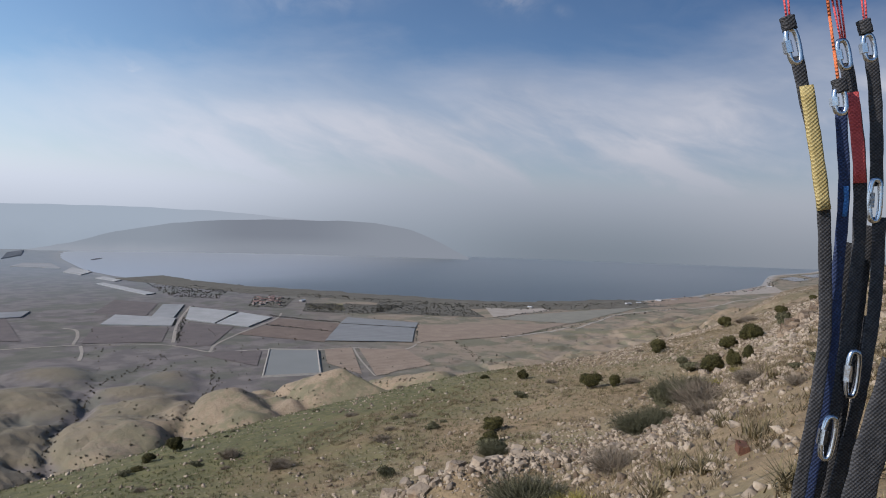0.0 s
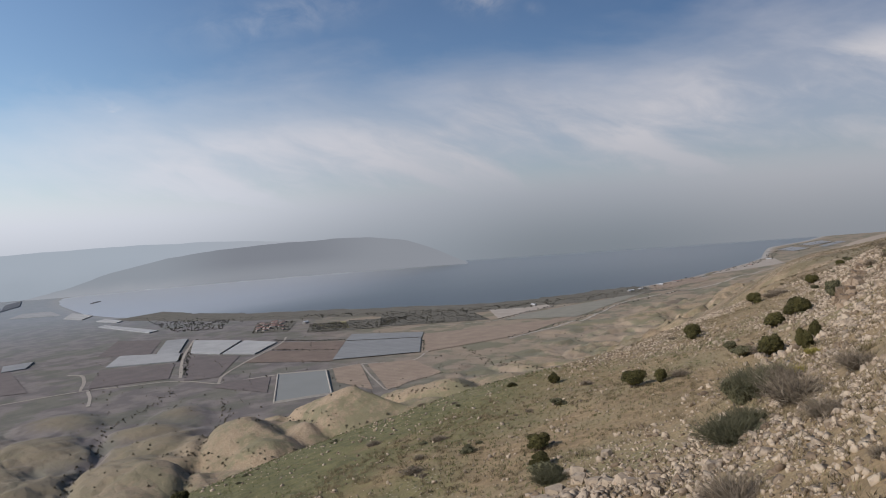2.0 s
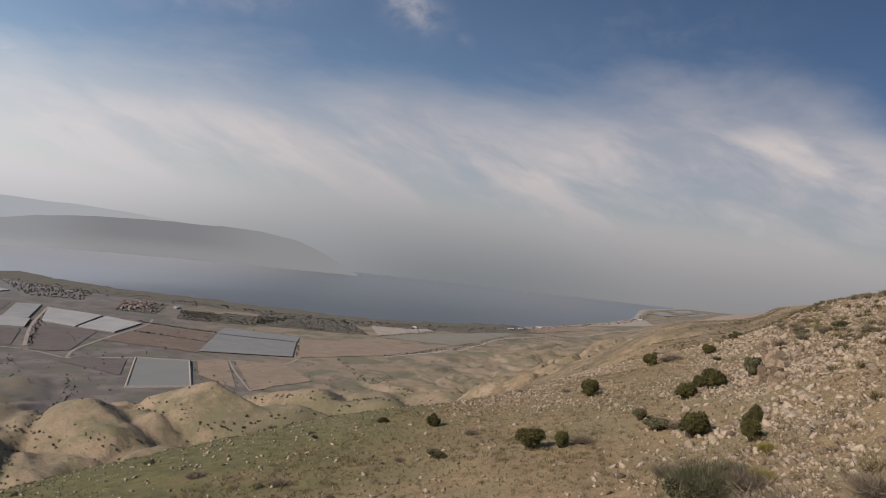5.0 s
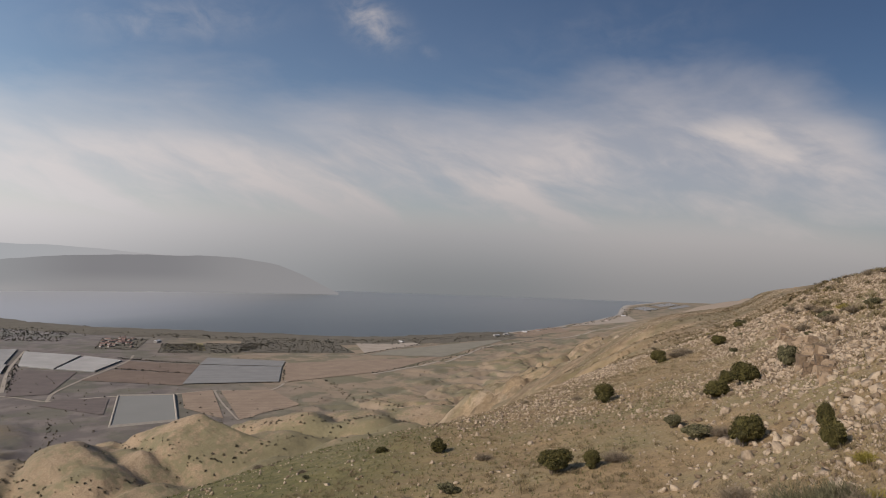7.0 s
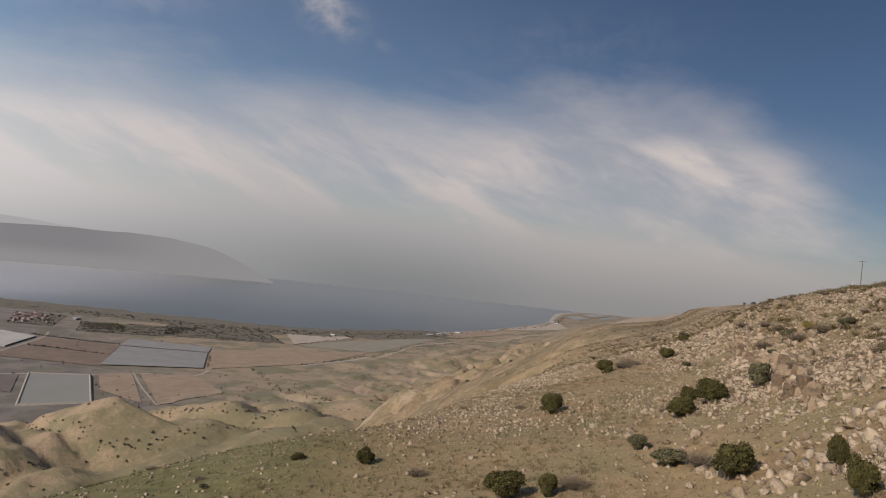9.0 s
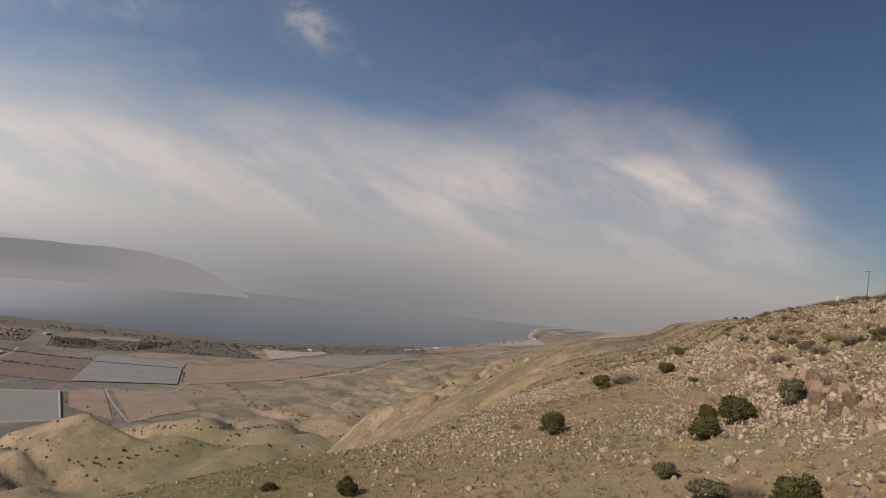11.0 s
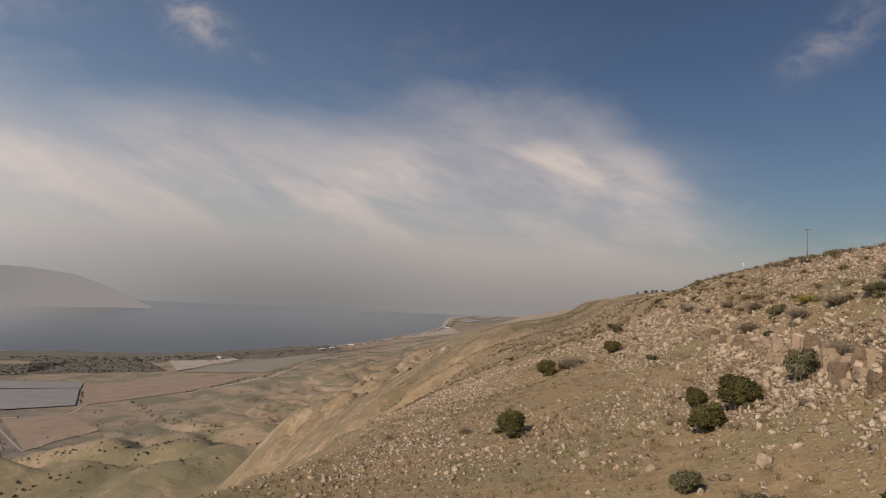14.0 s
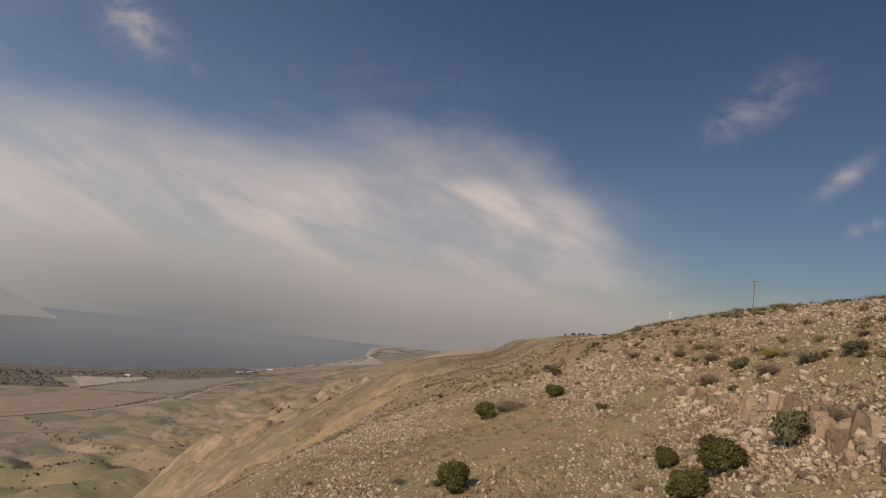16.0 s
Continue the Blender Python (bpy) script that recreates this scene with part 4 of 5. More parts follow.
# ---- dry grass ----
def tuft_field(name, label, count, seed, material, reach, low, high, tall, wide, blades, lean=0.8, clump=-0.1, start=-12):
    r = np.random.default_rng(seed)
    x = start + (reach + 18) * r.random(count * 3) ** 1.15
    v = low + (high - low) * r.random(count * 3)
    y = v + 0.17 * x
    keep = rough_noise(x, y, 8, seed + 3, 3) + 0.35 * r.normal(size=count * 3) > clump
    x, y = x[keep][:count], y[keep][:count]
    z = on_ground(x, y)
    n = len(x) * blades
    bx, by, bz = np.repeat(x, blades), np.repeat(y, blades), np.repeat(z, blades)
    a, tilt, h = r.random(n) * 6.283, r.random(n) * lean, tall * (0.5 + r.random(n))
    fx, fy = bx + 0.06 * lean * r.normal(size=n), by + 0.06 * lean * r.normal(size=n)
    sx, sy = wide * np.sin(a), -wide * np.cos(a)
    v0 = np.stack([fx - sx, fy - sy, bz - 0.02], 1)
    v1 = np.stack([fx + sx, fy + sy, bz - 0.02], 1)
    v2 = np.stack([fx + np.cos(a) * h * tilt, fy + np.sin(a) * h * tilt, bz + h], 1)
    verts = np.stack([v0, v1, v2], 1).reshape(-1, 3)
    me = bpy.data.meshes.new(name)
    me.vertices.add(len(verts))
    me.vertices.foreach_set("co", verts.astype(np.float32).ravel())
    me.loops.add(len(verts))
    me.loops.foreach_set("vertex_index", np.arange(len(verts), dtype=np.int32))
    me.polygons.add(n)
    me.polygons.foreach_set("loop_start", np.arange(0, len(verts), 3, dtype=np.int32))
    me.update(calc_edges=True)
    me.materials.append(material)
    return tagged(new(name, me), label, "grass", kind="stuff")


tuft_field("dry_grass", "thin dry grass over the hillside", 13000, 5, STRAW, 85, -14, 30, 0.09, 0.014, 7)
tuft_field("green_grass", "short green winter grass of the meadow", 11000, 8, leaf_material("short grass", (0.060, 0.066, 0.022), (0.135, 0.135, 0.055)), 55, 14, 52, 0.10, 0.014, 6)
tuft_field("dry_scrub", "low brown thorny scrub over the stony slope", 4600, 15, leaf_material("brown thorny scrub", (0.105, 0.080, 0.044), (0.230, 0.178, 0.100)), 95, -14, 30, 0.10, 0.013, 44, 2.4, 0.22)
tuft_field("low_bushes", "low olive and brown bushes below the crest", 620, 25, leaf_material("olive brown twigs", (0.085, 0.070, 0.034), (0.190, 0.152, 0.080)), 105, -15, 5, 0.26, 0.020, 90, 2.2, 0.1)

tuft_field("spur_brush", "low brown brush over the bare spur", 3600, 35, leaf_material("brown brush", (0.110, 0.084, 0.046), (0.215, 0.165, 0.092)), 260, 0, 85, 0.24, 0.035, 34, 2.2, 0.10, 105)


# ---- the plain by the lake ----
def draped(name, corners, material, label, category, lift=0.9, cells=16, kind="structure"):
    """A four-cornered patch that lies on the ground."""
    c = np.array(spread(corners), float)
    u, t = np.meshgrid(np.linspace(0, 1, cells + 1), np.linspace(0, 1, cells + 1))
    p = ((1 - u) * (1 - t))[..., None] * c[0] + (u * (1 - t))[..., None] * c[3] + (u * t)[..., None] * c[2] + ((1 - u) * t)[..., None] * c[1]
    z = on_ground(p[..., 0], p[..., 1]) + lift
    k = cells + 1
    verts = np.concatenate([p, z[..., None]], -1).reshape(-1, 3)
    faces = [(r * k + i, r * k + i + 1, (r + 1) * k + i + 1, (r + 1) * k + i) for r in range(cells) for i in range(cells)]
    return tagged(mesh_object(name, verts, faces, material), label, category, kind=kind)


def tilled(name, dark, light, angle, spacing=14.0):
    m, n = surface(name)
    p = n.add("NewGeometry", 0)
    x, y, z = split(n, p)
    across = total(n, (x, math.cos(angle)), (y, math.sin(angle)))
    rows = n.math("SINE", n.math("MULTIPLY", across, 6.283 / spacing))
    tone = total(n, (n.noise(p, 0.03, 5.0, 0.6), 0.75), (rows, 0.06), (n.noise(p, 0.25, 3.0), 0.25))
    finish(n, n.mix(n.ramp(tone, 0.25, 0.80), dark, light), 0.95)
    return m


BROWN = tilled("tilled brown soil", (0.125, 0.090, 0.066), (0.190, 0.140, 0.103), 0.8)
TAN = tilled("fallow tan field", (0.205, 0.150, 0.105), (0.290, 0.220, 0.155), 0.7)
MAUVE = tilled("damp dark field", (0.105, 0.085, 0.075), (0.150, 0.122, 0.105), 0.9)
PALEF = tilled("pale stubble field", (0.28, 0.235, 0.185), (0.37, 0.32, 0.26), 0.5)
SAGE = tilled("grey-green young crop", (0.185, 0.170, 0.130), (0.240, 0.222, 0.170), 0.6)
NET = tilled("grey shade netting", (0.172, 0.172, 0.164), (0.222, 0.221, 0.210), 0.75, 22.0)
MUSTARD = tilled("yellow flowering strip", (0.20, 0.175, 0.075), (0.27, 0.235, 0.11), 0.4)
ORCHARD = tilled("dark orchard floor", (0.090, 0.080, 0.058), (0.125, 0.110, 0.080), 0.7, 10.0)
FILM = mottled("dusty greenhouse film", (0.210, 0.210, 0.202), (0.285, 0.282, 0.270), 0.02, 0.8, 0.05)
WALLF = mottled("greenhouse side netting", (0.16, 0.165, 0.16), (0.24, 0.245, 0.24), 0.1)
BELT = tilled("dull scrub and reeds", (0.088, 0.078, 0.056), (0.150, 0.132, 0.096), 0.7, 30.0)
TRACK = mottled("pale dirt track", (0.25, 0.215, 0.17), (0.34, 0.30, 0.245), 0.1, 0.95)

for corners, mat, label in (
        ([(868, 1423), (940, 1493), (1025, 1346), (944, 1267)], BROWN, "tilled brown field between dark hedges"),
        ([(749, 1350), (857, 1418), (941, 1264), (854, 1173)], BROWN, "tilled brown field beside a dirt track"),
        ([(1020, 1056), (1180, 1230), (1527, 1012), (1269, 983)], TAN, "broad fallow field of tan earth"),
        ([(1431, 1170), (1530, 1185), (2049, 1067), (1538, 1009)], SAGE, "long grey-green field near the shore"),
        ([(1445, 1202), (1600, 1372), (1753, 1265), (1691, 1187)], PALEF, "pale stubble field near the shore"),
        ([(2056, 1071), (2207, 1137), (2509, 1095), (2386, 1001)], TAN, "reddish tan field near the shore"),
        ([(2550, 1070), (2805, 1100), (3250, 1060), (2922, 912)], PALEF, "pale field on the far plain"),
        ([(741, 1009), (810, 1112), (866, 1095), (743, 909)], TAN, "fallow field below the clay hills"),
        ([(752, 880), (873, 1080), (945, 1018), (892, 889)], TAN, "fallow field with a dry gully beside it"),
        ([(591, 1194), (634, 1216), (700, 1166), (629, 1063)], MAUVE, "damp dark field beside the reservoir"),
        ([(588, 1298), (715, 1545), (792, 1443), (645, 1266)], MAUVE, "damp dark field beside a dirt track"),
        ([(452, 1419), (535, 1595), (662, 1500), (582, 1352)], MAUVE, "wide dark field on the plain"),
        ([(596, 1784), (727, 2003), (800, 1884), (685, 1683)], MAUVE, "dull brown field on the plain"),
        ([(1165, 1677), (1249, 1631), (1169, 1511), (1105, 1606)], MUSTARD, "yellowish strip among orchards"),
        ([(1211, 1433), (1379, 1620), (1560, 1425), (1425, 1215)], ORCHARD, "dark orchard between fields and shore"),
        ([(985, 1720), (1110, 1900), (1190, 1800), (1050, 1640)], ORCHARD, "dark grove round the village"),
        ([(250, 1560), (330, 1900), (420, 1860), (370, 1500)], MAUVE, "dull brown field on the plain"),
        ([(1060, 1560), (1160, 1690), (1400, 1500), (1200, 1425)], ORCHARD, "dark orchard between fields and shore")):
    draped("field", corners, mat, label, "field")
for corners in ([(1025, 1346), (1096, 1410), (1197, 1245), (1141, 1195)], [(861, 1181), (1021, 1340), (1136, 1192), (1007, 1064)]):
    draped("field", corners, NET, "field covered with flat grey shade netting", "field", 2.2)


def greenhouse(corners, label="row of low greenhouses under dusty white film"):
    """Arched film tunnels side by side, on low side walls."""
    c = np.array(spread(corners), float)
    root = thing("greenhouse", label, "greenhouse", group="greenhouses on the plain")
    span = max(4, min(26, int(np.linalg.norm(c[1] - c[0]) / 9)))
    arch = [(0.0, 2.2), (0.2, 3.3), (0.5, 3.8), (0.8, 3.3)]
    us = [(k + a) / span for k in range(span) for a, _ in arch] + [1.0]
    hs = [h for k in range(span) for _, h in arch] + [2.2]
    verts, faces = [], []
    for u, h in zip(us, hs):
        a, b = c[0] + (c[1] - c[0]) * u, c[3] + (c[2] - c[3]) * u
        for t in np.linspace(0, 1, 7):
            q = a + (b - a) * t
            verts.append((q[0], q[1], height(q[0], q[1]) + h))
    faces = [(i * 7 + j, i * 7 + j + 1, (i + 1) * 7 + j + 1, (i + 1) * 7 + j) for i in range(len(us) - 1) for j in range(6)]
    mesh_object("roof", verts, faces, FILM, root)
    for a, b in zip(c, np.roll(c, -1, 0)):
        wall = []
        for t in np.linspace(0, 1, 7):
            q = a + (b - a) * t
            z = height(q[0], q[1])
            wall += [(q[0], q[1], z - 0.3), (q[0], q[1], z + 2.25)]
        mesh_object("side_wall", wall, [(2 * i, 2 * i + 2, 2 * i + 3, 2 * i + 1) for i in range(6)], WALLF, root)
    return root


for corners in ([(554, 1610), (629, 1728), (727, 1609), (676, 1517)], [(688, 1657), (797, 1845), (843, 1815), (728, 1622)], [(740, 1585), (838, 1768), (902, 1630), (773, 1502)],
                [(777, 1497), (905, 1618), (931, 1506), (815, 1417)], [(812, 2401), (843, 2420), (877, 2083), (839, 2063)], [(865, 2573), (910, 2610), (920, 2474), (889, 2448)],
                [(832, 2815), (915, 2985), (930, 2796), (857, 2693)], [(722, 3091), (805, 3231), (895, 3187), (868, 2963)], [(775, 3461), (877, 3812), (985, 3960), (895, 3639)],
                [(395, 1800), (418, 1883), (481, 1873), (444, 1796)], [(1144, 4124), (1201, 4259), (1288, 4358), (1213, 4170)]):
    greenhouse(corners)


def ribbon(name, points, width, material, label, lift=0.5, category="road", kind="structure"):
    p = np.array(spread(points), float)
    d = np.concatenate([[0], np.cumsum(np.hypot(*np.diff(p, axis=0).T))])
    t = np.arange(0, d[-1], 12.0)
    x, y = knots(t, d, p[:, 0]), knots(t, d, p[:, 1])
    tx, ty = np.gradient(x), np.gradient(y)
    ln = np.hypot(tx, ty)
    nx, ny = -ty / ln * width / 2, tx / ln * width / 2
    nx, ny = nx * (1 + 0.25 * rough_noise(t, 0 * t, 60, 5, 2)), ny * (1 + 0.25 * rough_noise(t, 0 * t, 60, 5, 2))
    a, b = np.stack([x + nx, y + ny], 1), np.stack([x - nx, y - ny], 1)
    za, zb = on_ground(a[:, 0], a[:, 1]) + lift, on_ground(b[:, 0], b[:, 1]) + lift
    zz = np.maximum(za, zb)
    verts = [q for i in range(len(t)) for q in ((*a[i], zz[i]), (*b[i], zz[i]))]
    return tagged(mesh_object(name, verts, [(2 * i, 2 * i + 1, 2 * i + 3, 2 * i + 2) for i in range(len(t) - 1)], material), label, category, kind=kind)


for points, width in (([(300, 1440), (447, 1405), (511, 1361), (570, 1329), (597, 1278), (616, 1218), (649, 1263), (762, 1361), (947, 1504), (1000, 1570)], 7),
                      ([(614, 1214), (660, 1196), (705, 1179), (790, 1120), (862, 1096), (945, 1020), (1015, 1052)], 6), ([(599, 1337), (696, 1533), (848, 1789)], 7),
                      ([(476, 1611), (490, 1576), (475, 1510), (436, 1413)], 7), ([(444, 1395), (426, 1331), (400, 1265)], 6),
                      ([(1015, 1052), (1100, 1120), (1200, 1245)], 6), ([(1217, 985), (1469, 962), (1680, 998), (1858, 1021), (2166, 950), (2700, 880)], 9),
                      ([(866, 1090), (812, 1000), (775, 930), (745, 870)], 4), ([(1200, 1400), (1430, 1185), (1600, 1190), (1900, 1130)], 5)):
    ribbon("road", points, width, TRACK, "pale dirt track across the farmland")
ribbon("field", [(x + 62, y - 72) for x, y in COAST[5:14]], 210, BELT, "belt of dull brown scrub and groves along the shore", 0.7, "field")
# trampled path on the near spur
ribbon("road", [(300, 32), (318, 30), (330, 24), (338, 10)], 2.2, TRACK, "worn footpath over the far spur", 0.25)


def reservoir():
    c = np.array([(619, 1026), (752, 1223), (827, 1158), (711, 984)], float)
    mid = c.mean(0)
    level = float(on_ground(c[:, 0], c[:, 1]).max()) + 1.5
    root = thing("reservoir", "rectangular lined farm reservoir with pale banks", "reservoir")
    m, n = surface("still grey-green reservoir water")
    finish(n, n.mix(n.noise(n.add("NewGeometry", 0), 0.02, 3.0), (0.195, 0.196, 0.178), (0.225, 0.225, 0.205)), 0.75, Specular_IOR_Level=0.2)
    inner = [mid + (q - mid) * 0.95 for q in c]
    mesh_object("water_surface", [(*q, level - 0.6) for q in inner], [(0, 3, 2, 1)], m, root)
    lining = mottled("pale reservoir bank", (0.215, 0.193, 0.160), (0.285, 0.26, 0.22), 0.1)
    for i in range(4):
        a, b = c[i], c[(i + 1) % 4]
        rim = []
        for q in (a, b):
            o = q - mid
            rim += [(*(mid + o * 0.945), level - 0.8), (*(mid + o * 0.975), level + 0.8), (*(mid + o * 1.0), level + 0.8), (*(mid + o * 1.06), height(*(mid + o * 1.06)) - 1.0)]
        mesh_object("bank", rim, [(k, k + 1, k + 5, k + 4) for k in range(3)], lining, root)
    return root


reservoir()


# trees too far off to tell apart, kept off the reservoir, the nets and the greenhouses
CLEAR = [[(570, 975), (711, 1190), (792, 1114), (690, 952)], [(855, 1178), (1096, 1415), (1202, 1245), (1007, 1060)], [(554, 1610), (629, 1728), (727, 1609), (676, 1517)],
         [(740, 1585), (838, 1768), (935, 1506), (815, 1415)]]
def far_trees(name, label, spots, sizes, seed, material):
    r = np.random.default_rng(seed)
    x, y = np.array(spread(spots)).T
    z = on_ground(x, y)
    keep = z > 0.6
    for corners in CLEAR:
        c = np.array(spread(corners), float)
        hit = np.zeros(len(x), bool)
        for (ax, ay), (bx, by) in zip(c, np.roll(c, -1, 0)):
            hit ^= ((ay > y) != (by > y)) & (x < (bx - ax) * (y - ay) / (by - ay) + ax)
        keep &= ~hit
    x, y, z = x[keep], y[keep], z[keep]
    n, k = len(x), 26
    s = sizes[0] + (sizes[1] - sizes[0]) * r.random(n) ** 1.5
    d = r.normal(size=(n, k, 3))
    d /= np.linalg.norm(d, axis=2)[..., None]
    c = d * (0.25 + 0.75 * r.random((n, k, 1)) ** 0.5) * np.array([0.5, 0.5, 0.42]) + np.array([0, 0, 0.52])
    e1, e2 = r.normal(size=(n, k, 3)) * 0.15, r.normal(size=(n, k, 3)) * 0.15
    tri = np.stack([c - e1, c + e1, c + e2, c - e1 * 0.4 - e2], 2)
    tri = tri * s[:, None, None, None] + np.stack([x, y, z - 0.1 * s], 1)[:, None, None, :]
    trunk = np.stack([np.array([(-0.04, 0, 0), (0.04, 0, 0), (0.03, 0, 0.5), (-0.03, 0, 0.5)])] * n) * s[:, None, None] + np.stack([x, y, z - 0.2], 1)[:, None, :]
    verts = np.concatenate([tri.reshape(-1, 3), trunk.reshape(-1, 3)])
    quads = np.arange(len(verts), dtype=np.int32).reshape(-1, 4)
    me = bpy.data.meshes.new(name)
    me.vertices.add(len(verts))
    me.vertices.foreach_set("co", verts.astype(np.float32).ravel())
    me.loops.add(quads.size)
    me.loops.foreach_set("vertex_index", quads.ravel())
    me.polygons.add(len(quads))
    me.polygons.foreach_set("loop_start", np.arange(0, quads.size, 4, dtype=np.int32))
    me.update(calc_edges=True)
    me.materials.append(material)
    return tagged(new(name, me), label, "trees", kind="stuff")


def along(points, gap, side, seed):
    r = np.random.default_rng(seed)
    out = []
    for (ax, ay), (bx, by) in zip(points, points[1:]):
        ln = math.hypot(bx - ax, by - ay)
        for k in range(int(ln / gap)):
            u = (k + r.random()) / max(1, int(ln / gap))
            out.append((ax + (bx - ax) * u + side * r.normal(), ay + (by - ay) * u + side * r.normal()))
    return out


def inside(corners, count, seed):
    r = np.random.default_rng(seed)
    c = np.array(corners, float)
    u, t = r.random((2, count))
    p = ((1 - u) * (1 - t))[:, None] * c[0] + (u * (1 - t))[:, None] * c[3] + (u * t)[:, None] * c[2] + ((1 - u) * t)[:, None] * c[1]
    return [tuple(q) for q in p]


GROVE = leaf_material("dull far foliage", (0.100, 0.095, 0.075), (0.150, 0.140, 0.110))
SCRUB = leaf_material("dull far scrub", (0.115, 0.100, 0.066), (0.175, 0.150, 0.104))
SPUR = leaf_material("dry brown scrub", (0.120, 0.098, 0.060), (0.210, 0.170, 0.110))
far_trees("hedgerow_trees", "dark hedgerows along the farm tracks", along([(947, 1552), (958, 1508), (989, 1439), (1037, 1358)], 3.5, 2.0, 1) + along([(606, 1330), (703, 1527), (856, 1784)], 6, 3, 2)
          + along([(868, 1418), (944, 1262), (1010, 1062)], 9, 2, 3) + along([(1010, 1060), (1200, 1245)], 9, 2, 4) + along([(676, 1512), (730, 1612)], 6, 2, 5)
          + along([(1217, 995), (1469, 975), (1680, 1008), (2100, 975)], 11, 4, 6) + along([(1430, 1195), (1690, 1195), (1760, 1265)], 8, 4, 7) + along([(1060, 1260), (1141, 1190)], 8, 2, 8), (2.5, 5), 3, GROVE)
far_trees("shore_trees", "dark trees along the lake shore", [(x, y) for x, y in along([(x + 30, y - 30) for x, y in COAST[4:18]], 11, 16, 9)]
          + [(x, y) for x, y in along([(x + 10, y - 70) for x, y in COAST[8:14]], 7, 22, 19)], (3, 7), 4, GROVE)
far_trees("orchard_trees", "dark orchards and groves on the plain", inside([(1211, 1433), (1379, 1620), (1560, 1425), (1425, 1215)], 500, 10) + inside([(985, 1720), (1110, 1900), (1190, 1800), (1050, 1640)], 260, 11)
          + inside([(1060, 1560), (1160, 1690), (1400, 1500), (1200, 1425)], 420, 12) + inside([(880, 2000), (960, 2350), (1120, 2080), (990, 1900)], 420, 13) + inside([(3560, 1040), (3720, 1215), (4380, 1190), (4200, 1000)], 260, 14), (2.5, 5), 5, GROVE)
far_trees("valley_scrub", "scattered scrub on the clay hills and plain", [q for path in WASHES for q in along(path, 4.0, 5, 15)] + inside([(150, 700), (420, 1350), (1100, 960), (900, 420)], 420, 16)
          + inside([(420, 1350), (600, 1800), (1300, 1400), (1050, 1000)], 260, 17) + inside([(1050, 500), (1150, 950), (2000, 900), (1900, 560)], 260, 18), (1.2, 3.4), 6, SCRUB)
far_trees("belt_trees", "scattered trees in the belt along the shore", along([(x + 70, y - 80) for x, y in COAST[5:14]], 1.7, 42, 23), (2.0, 5.0), 9, GROVE)
far_trees("ridge_trees", "row of dark trees on the far spur's skyline", along([(282, 33), (286, 28), (290, 20), (296, 12)], 0.9, 0.8, 20), (0.6, 1.3), 7, GROVE)
far_trees("spur_scrub", "dark scrub dotted over the far spur", inside([(110, 22), (115, 45), (420, 140), (420, 60)], 110, 21), (0.3, 0.8), 8, SPUR)
far_trees("badland_scrub", "dark scrub dotted over the eroded flank", inside([(420, 90), (360, 190), (800, 420), (1000, 200)], 420, 27), (0.9, 2.4), 10, SCRUB)


# the village and lone buildings
PLASTER = mottled("pale plaster", (0.20, 0.187, 0.17), (0.28, 0.265, 0.245), 0.2)
TILE = mottled("red roof tile", (0.150, 0.095, 0.078), (0.200, 0.128, 0.105), 0.5)
TIN = mottled("white sheet roof", (0.36, 0.36, 0.355), (0.46, 0.46, 0.455), 0.4)


def house(x, y, length, wide, tall, turn, roof):
    x, y = spread([(x, y)])[0]
    root = thing("house", "small plastered house among trees" if roof is TILE else "low farm building with a white roof", "house", (x, y, height(x, y) - 0.2), "houses on the plain")
    root.rotation_euler = (0, 0, turn)
    bm = bmesh.new()
    box(bm, (length, wide, tall), (0, 0, tall / 2))
    part("wall", bm, PLASTER, root)
    a, b, e = length / 2 + 0.4, wide / 2 + 0.4, tall + wide * 0.28
    verts = [(-a, -b, tall), (a, -b, tall), (a, b, tall), (-a, b, tall), (-a, 0, e), (a, 0, e)]
    mesh_object("roof", verts, [(0, 1, 5, 4), (2, 3, 4, 5), (0, 4, 3), (1, 2, 5), (0, 3, 2, 1)], roof, root)


spots = inside([(1010, 1735), (1100, 1880), (1165, 1835), (1055, 1665)], 34, 31)
for k, (x, y) in enumerate(spots):
    house(x, y, 9 + 6 * rng.random(), 7 + 3 * rng.random(), 3.2 + 2.5 * rng.random(), rng.random() * 3.1, TILE if rng.random() < 0.85 else TIN)
house(1170, 1726, 22, 12, 5, 0.4, TIN)
for x, y in ((2060, 1130), (2110, 1120), (2230, 1108), (2330, 1098), (2900, 1040), (3180, 1060), (1690, 1260)):
    house(x, y, 16 + 10 * rng.random(), 9, 4.5, rng.random() * 3, TIN if rng.random() < 0.6 else TILE)
for corners in ([(3600, 1080), (3700, 1190), (3900, 1180), (3780, 1060)], [(3950, 1100), (4050, 1190), (4330, 1150), (4200, 1060)], [(3830, 1000), (3880, 1045), (4250, 1040), (4180, 985)]):
    draped("field", corners, FILM, "pale fish pond or film-covered plot on the headland", "field", 1.5)

